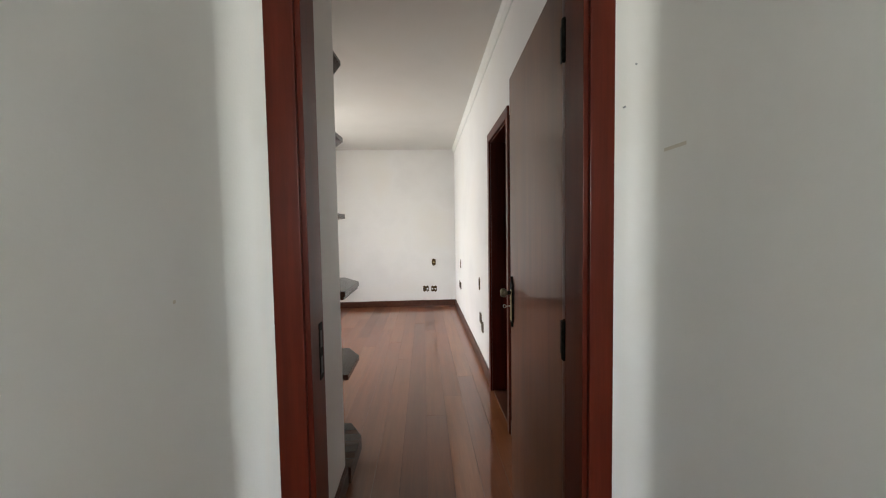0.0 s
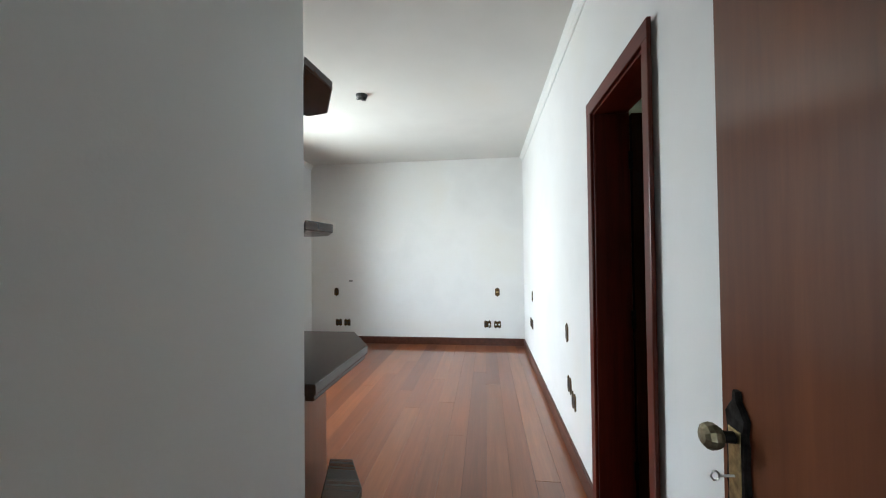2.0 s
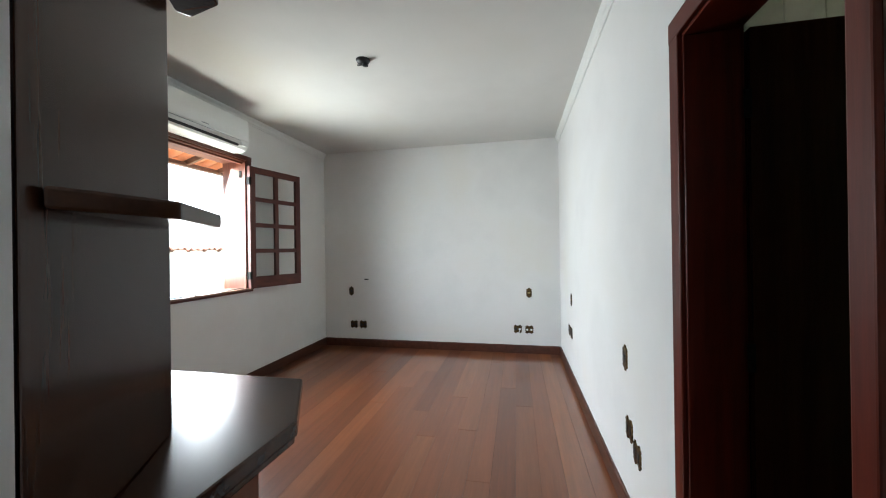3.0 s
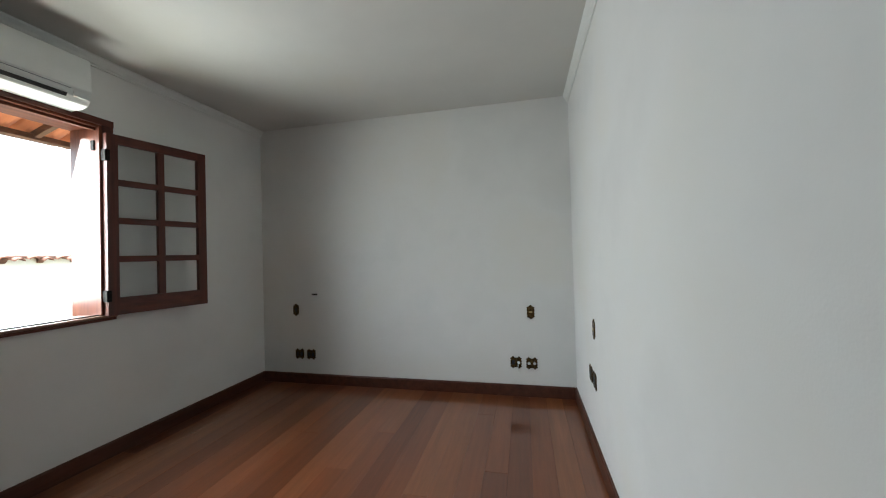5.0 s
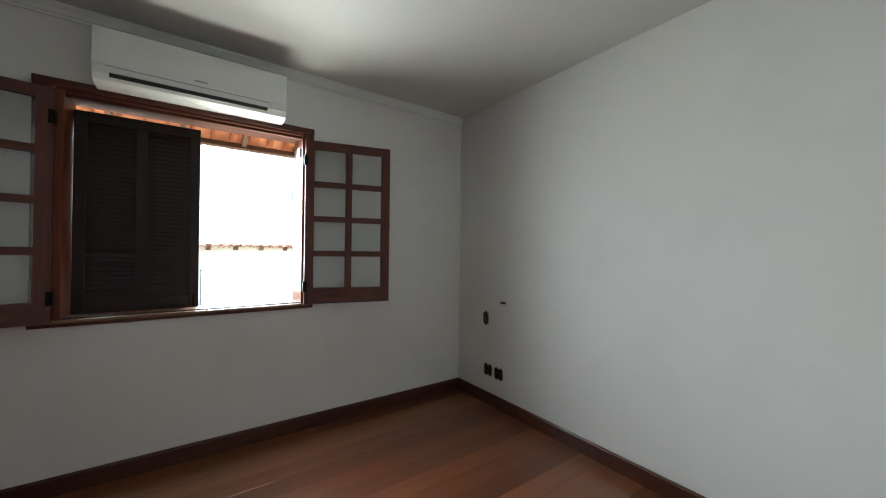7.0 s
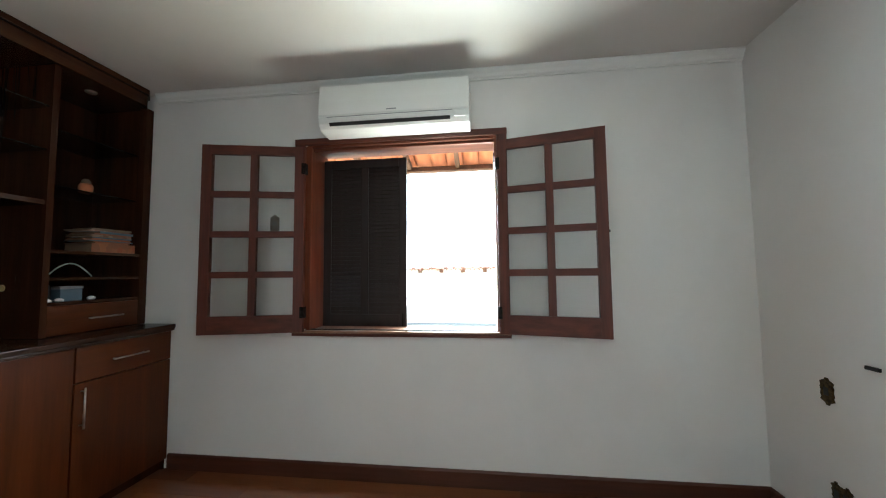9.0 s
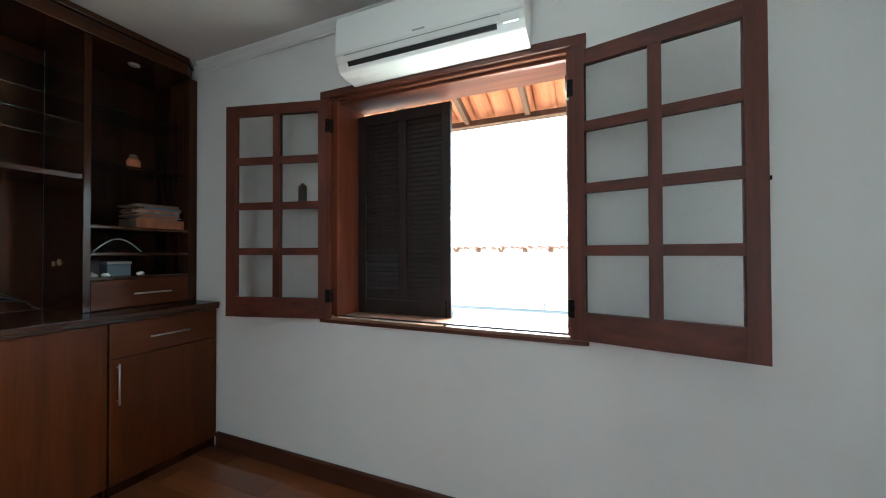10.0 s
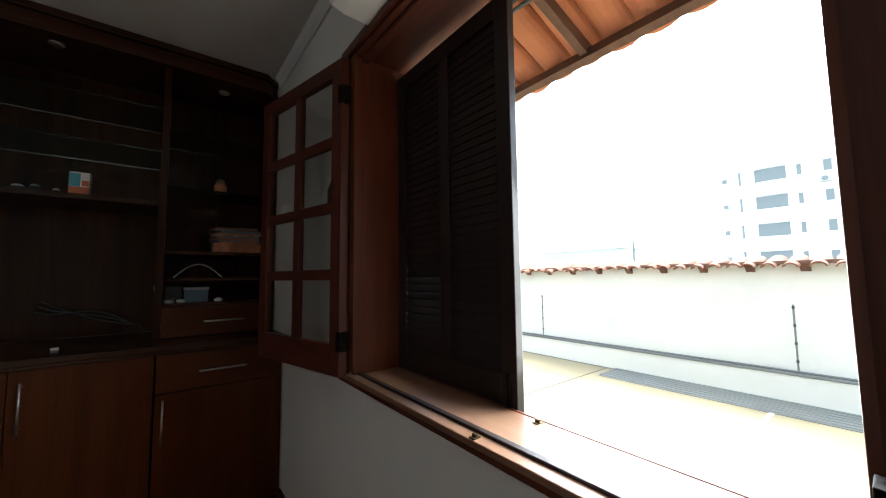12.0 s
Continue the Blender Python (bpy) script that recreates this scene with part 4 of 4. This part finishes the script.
part("joint", box(-6.06, -4.55, 4.915, 4.945, 0.24, 0.2445), WHITE, terrace, "pale mortar line between slabs")
part("joint", box(-6.06, XO - 0.01, 8.3, 8.314, 0.24, 0.2435), CABLE, terrace)
part("joint", box(-6.498, -6.478, -6, 3.41, 0.24, 0.2445), CABLE, terrace, "dark line along the foot of the ledge")


def barrel_tile(length, r0, r1, thick=0.014, sides=10):
    """A half-round clay tile, lying along x, open side down."""
    bm = bmesh.new()
    rows = []
    for x, r in ((0, r0), (length, r1)):
        outer = [bm.verts.new((x, r * math.cos(math.pi * k / sides), r * 0.8 * math.sin(math.pi * k / sides))) for k in range(sides + 1)]
        inner = [bm.verts.new((x, (r - thick) * math.cos(math.pi * k / sides), (r * 0.8 - thick) * math.sin(math.pi * k / sides))) for k in range(sides + 1)]
        rows.append((outer, inner))
    (o0, i0), (o1, i1) = rows
    for k in range(sides):
        bm.faces.new((o0[k], o0[k + 1], o1[k + 1], o1[k]))
        bm.faces.new((i0[k], i1[k], i1[k + 1], i0[k + 1]))
        bm.faces.new((o0[k], i0[k], i0[k + 1], o0[k + 1]))
        bm.faces.new((o1[k], o1[k + 1], i1[k + 1], i1[k]))
    for k in (0, sides):
        bm.faces.new((o0[k], o1[k], i1[k], i0[k]))
    return bm


def repeat(name, first, places, parent):
    for m in places:
        ob = new(name, first.data)
        ob.parent = parent
        ob.matrix_parent_inverse = world_of(parent).inverted()
        ob.matrix_basis = m


coping = part("coping_board", box(-6.87, -6.55, -6, 18, 1.49, 1.522, 0.004), RAFTER, boundary)
tile = part("coping_tile", barrel_tile(0.42, 0.068, 0.056), WEATHERED, boundary)
tile.matrix_basis = pose(-6.89, -1.0, 1.54, 0, 10, 0)
crng = random.Random(3)
repeat("coping_tile", tile, [pose(-6.89 + crng.uniform(-0.02, 0.02), -1.0 + 0.152 * i, 1.535, 0, 10 + crng.uniform(-2, 2), crng.uniform(-3, 3)) for i in range(1, 84)], boundary)
for i in range(32):
    part("bracket", prism([(-6.62, 1.49), (-6.55, 1.49), (-6.57, 1.46), (-6.62, 1.42)], -0.74 + 0.39 * i, -0.67 + 0.39 * i, "y"), RAFTER, boundary)
for y in (2.32, 5.05, 6.82, 9.4):
    post = thing("fence_post", (-6.53, y, 0.515), "thin electric fence post with insulators on the ledge", "fence post", "electric fence posts")
    part("rod", tube([(-6.53, y, 0.515), (-6.53, y, 1.12)], 0.0075, 8), GUTTER, post)
    for k in range(4):
        part("insulator", lathe([(0.007, 0), (0.011, 0.008), (0.011, 0.022), (0.007, 0.03)], (-6.53, y, 0.6 + 0.16 * k), sides=10), BLACK, post)
wires = thing("fence_wires", (-6.5, 5, 0.515), "thin cable laid along the ledge", "wire")
part("wire", tube([(-6.515, -5.5 + 0.5 * i, 0.521 + 0.003 * math.sin(i * 1.3)) for i in range(47)], 0.008, 6), CABLE, wires)

# eave over the window
eave = thing("roof_eave", (-3.2, 5, 2.5), "tiled eave with timber battens over the window", "eave", kind="structure")
part("soffit", box(-3.12, XO - 0.002, 1.0, 9.0, 2.56, 2.66, 0.003), RENDER, eave, "cream painted soffit")
SL = 17.0
low = Matrix.Translation((-3.62, 0, 2.38)) @ Matrix.Rotation(radians(SL), 4, "Y").inverted()
part("batten", box(0.08, 0.125, 1.0, 9.0, -0.02, 0.03, 0.003, low), RAFTER, eave)
for i in range(17):
    part("rafter", box(0.06, 0.75, 1.11 + 0.465 * i, 1.148 + 0.465 * i, 0.0, 0.06, 0.003, low), RAFTER, eave)
under = barrel_tile(0.62, 0.086, 0.074)
under.transform(Matrix.Rotation(math.pi, 4, "X"))
ut = part("roof_tile", under, TERRACOTTA, eave)
ut.matrix_basis = low @ pose(0, 1.1, 0.12, 0, 0, 0)
repeat("roof_tile", ut, [low @ pose(crng.uniform(-0.015, 0.015), 1.1 + 0.155 * i, 0.12, 0, 0, crng.uniform(-1.5, 1.5)) for i in range(1, 51)], eave)
ov = part("cover_tile", barrel_tile(0.66, 0.080, 0.068), TERRACOTTA, eave)
ov.matrix_basis = low @ pose(-0.03, 1.1775, 0.105)
repeat("cover_tile", ov, [low @ pose(-0.03 + crng.uniform(-0.02, 0.02), 1.1775 + 0.155 * i, 0.105, 0, 0, crng.uniform(-1.5, 1.5)) for i in range(1, 50)], eave)
part("cover", box(0.35, 1.6, 1.0, 9.0, 0.2, 0.22, 0, low), TERRACOTTA, eave)
for k in range(3):
    part("cable", tube([(-3.15 + 0.02 * k, 2.0 + 0.15 * i, 2.545 + 0.02 * k + 0.022 * math.sin(i * 0.9 + k * 1.7)) for i in range(42)], 0.009, 8), CABLE, eave, "slack dark cable under the eave")


# far buildings
def apartment_block(name, x, y0, y1, z1, columns, storeys, first, pitch, label, pane=FARGLASS, face=TOWER):
    t = thing(name, (x, (y0 + y1) / 2, -3.2), label, "building")
    part("wall", box(x - 12, x, y0, y1, -3.2, z1), face, t)
    part("parapet", box(x - 12.2, x + 0.2, y0 - 0.2, y1 + 0.2, z1, z1 + 0.7, 0.05), TOWER, t)
    for k in range(storeys):
        z = first + k * pitch
        for y, w, h in columns:
            win = part("window", box(x - 0.02, x + 0.06, y - w / 2 - 0.06, y + w / 2 + 0.06, z - h / 2 - 0.06, z + h / 2 + 0.06, 0.01), TOWER, t)
            part("pane", box(x + 0.03, x + 0.065, y - w / 2, y + w / 2, z - h / 2, z + h / 2), pane, win)
            part("sill", box(x + 0.06, x + 0.2, y - w / 2 - 0.1, y + w / 2 + 0.1, z - h / 2 - 0.16, z - h / 2 - 0.06, 0.01), TOWER, win)
    return t


tower = apartment_block("apartment_block", -52, -6.9, 6.0, 15.3, ((-2.15, 2.5, 1.35), (-6.0, 0.45, 0.5), (-4.65, 0.22, 1.5), (0.05, 0.35, 1.1)), 4, 3.0, 2.93, "white apartment tower with rows of dark windows")
for k in range(4):
    z = 3.0 + 2.93 * k
    part("ledge", box(-52, -51.75, -4.4, 6.0, z + 0.78, z + 0.86, 0.02), TOWER, tower)
    cw = part("window", box(-52.02, -51.94, 1.4, 2.75, z - 0.62, z + 0.62, 0.01), TOWER, tower)
    part("pane", box(-51.95, -51.93, 1.48, 2.67, z - 0.55, z + 0.55), FARPALE, cw)
    part("curtain", box(-51.935, -51.925, 1.75, 2.3, z - 0.55, z + 0.55), FARGLASS, cw)
for y in (1.8, 3.1):
    unit = part("condenser", box(-52, -51.6, y - 0.4, y + 0.4, 10.15, 10.75, 0.04), FARLOW, tower, "small grey outdoor condenser")
    part("fan", lathe([(0.02, 0.0), (0.24, 0.0), (0.24, 0.03)], (-51.6, y, 10.45), (1, 0, 0), 16), FARGLASS, unit)
part("recess", box(-51.99, -51.95, 1.9, 5.6, 13.35, 14.95), FARLOW, tower, "grey recessed top storey")
tower_2 = apartment_block("apartment_block", -53, 9.5, 34.0, 16.0, ((10.8, 0.7, 0.8), (12.3, 0.7, 0.6), (21.3, 3.0, 1.3), (23.9, 0.6, 1.0), (28, 3.0, 1.3)), 5, 0.15, 2.95, "white apartment tower beyond the boundary wall", FARPALE)
for y, w in ((16.95, 1.2), (19.6, 0.6)):
    win = part("window", box(-53.02, -52.94, y - w / 2 - 0.06, y + w / 2 + 0.06, 8.3, 9.6, 0.01), TOWER, tower_2)
    part("pane", box(-52.97, -52.93, y - w / 2, y + w / 2, 8.38, 9.52), FARGLASS, win)
low_house = apartment_block("low_building", -50, -30, -17, 5.0, ((-19, 2.0, 0.9), (-25, 3.0, 0.9)), 1, 2.6, 2.9, "low grey building with a flat roof", FARGLASS, FARLOW)
part("roof_box", box(-54, -50.5, -21.5, -19.4, 5.7, 6.9, 0.05), FARLOW, low_house, "small tank room on the roof")
part("mast", tube([(-50.5, -15.7, 2.6), (-50.5, -15.7, 6.0)], 0.12, 8), FARGLASS, low_house)


# ---- floor planks ----
PW, PG = 0.148, 0.0006
lengths = (2.3, 3.1, 3.9)
plank_mesh = {}


def plank(L):
    if L not in plank_mesh:
        bm = box(-PW / 2 + PG, PW / 2 - PG, 0.0008, L - 0.0008, -0.014, 0.0, 0.0007)
        me = bpy.data.meshes.new("floorboard")
        bm.to_mesh(me)
        bm.free()
        me.materials.append(PLANK)
        plank_mesh[L] = me
    return plank_mesh[L]


prng = random.Random(11)
rows = int((XR + 0.02 - XL) / PW) + 1
for r in range(rows):
    x = XR + 0.01 - PW / 2 - r * PW
    y = BACK if x > XH - 0.1 else YB + 0.005
    L = round(prng.uniform(0.6, 3.0), 1)
    while y < YF - 0.05:
        L = min(L, round(YF + 0.01 - y, 3))
        ob = new("floorboard", plank(L))
        ob.parent = floor
        ob.location = (x, y, prng.uniform(-0.0006, 0.0004))
        y += L
        L = prng.choice(lengths)

# tiles of the bathroom wall
tm = bpy.data.meshes.new("wall_tile")
bm = box(0.002, 0.198, -0.008, 0, 0.002, 0.198, 0.002)
bm.to_mesh(tm)
bm.free()
tm.materials.append(BEIGETILE)
for i in range(7):
    for k in range(14):
        ob = new("wall_tile", tm)
        ob.parent = bath
        ob.location = (XW + 0.02 + 0.2 * i, 4.75, 0.02 + 0.2 * k)
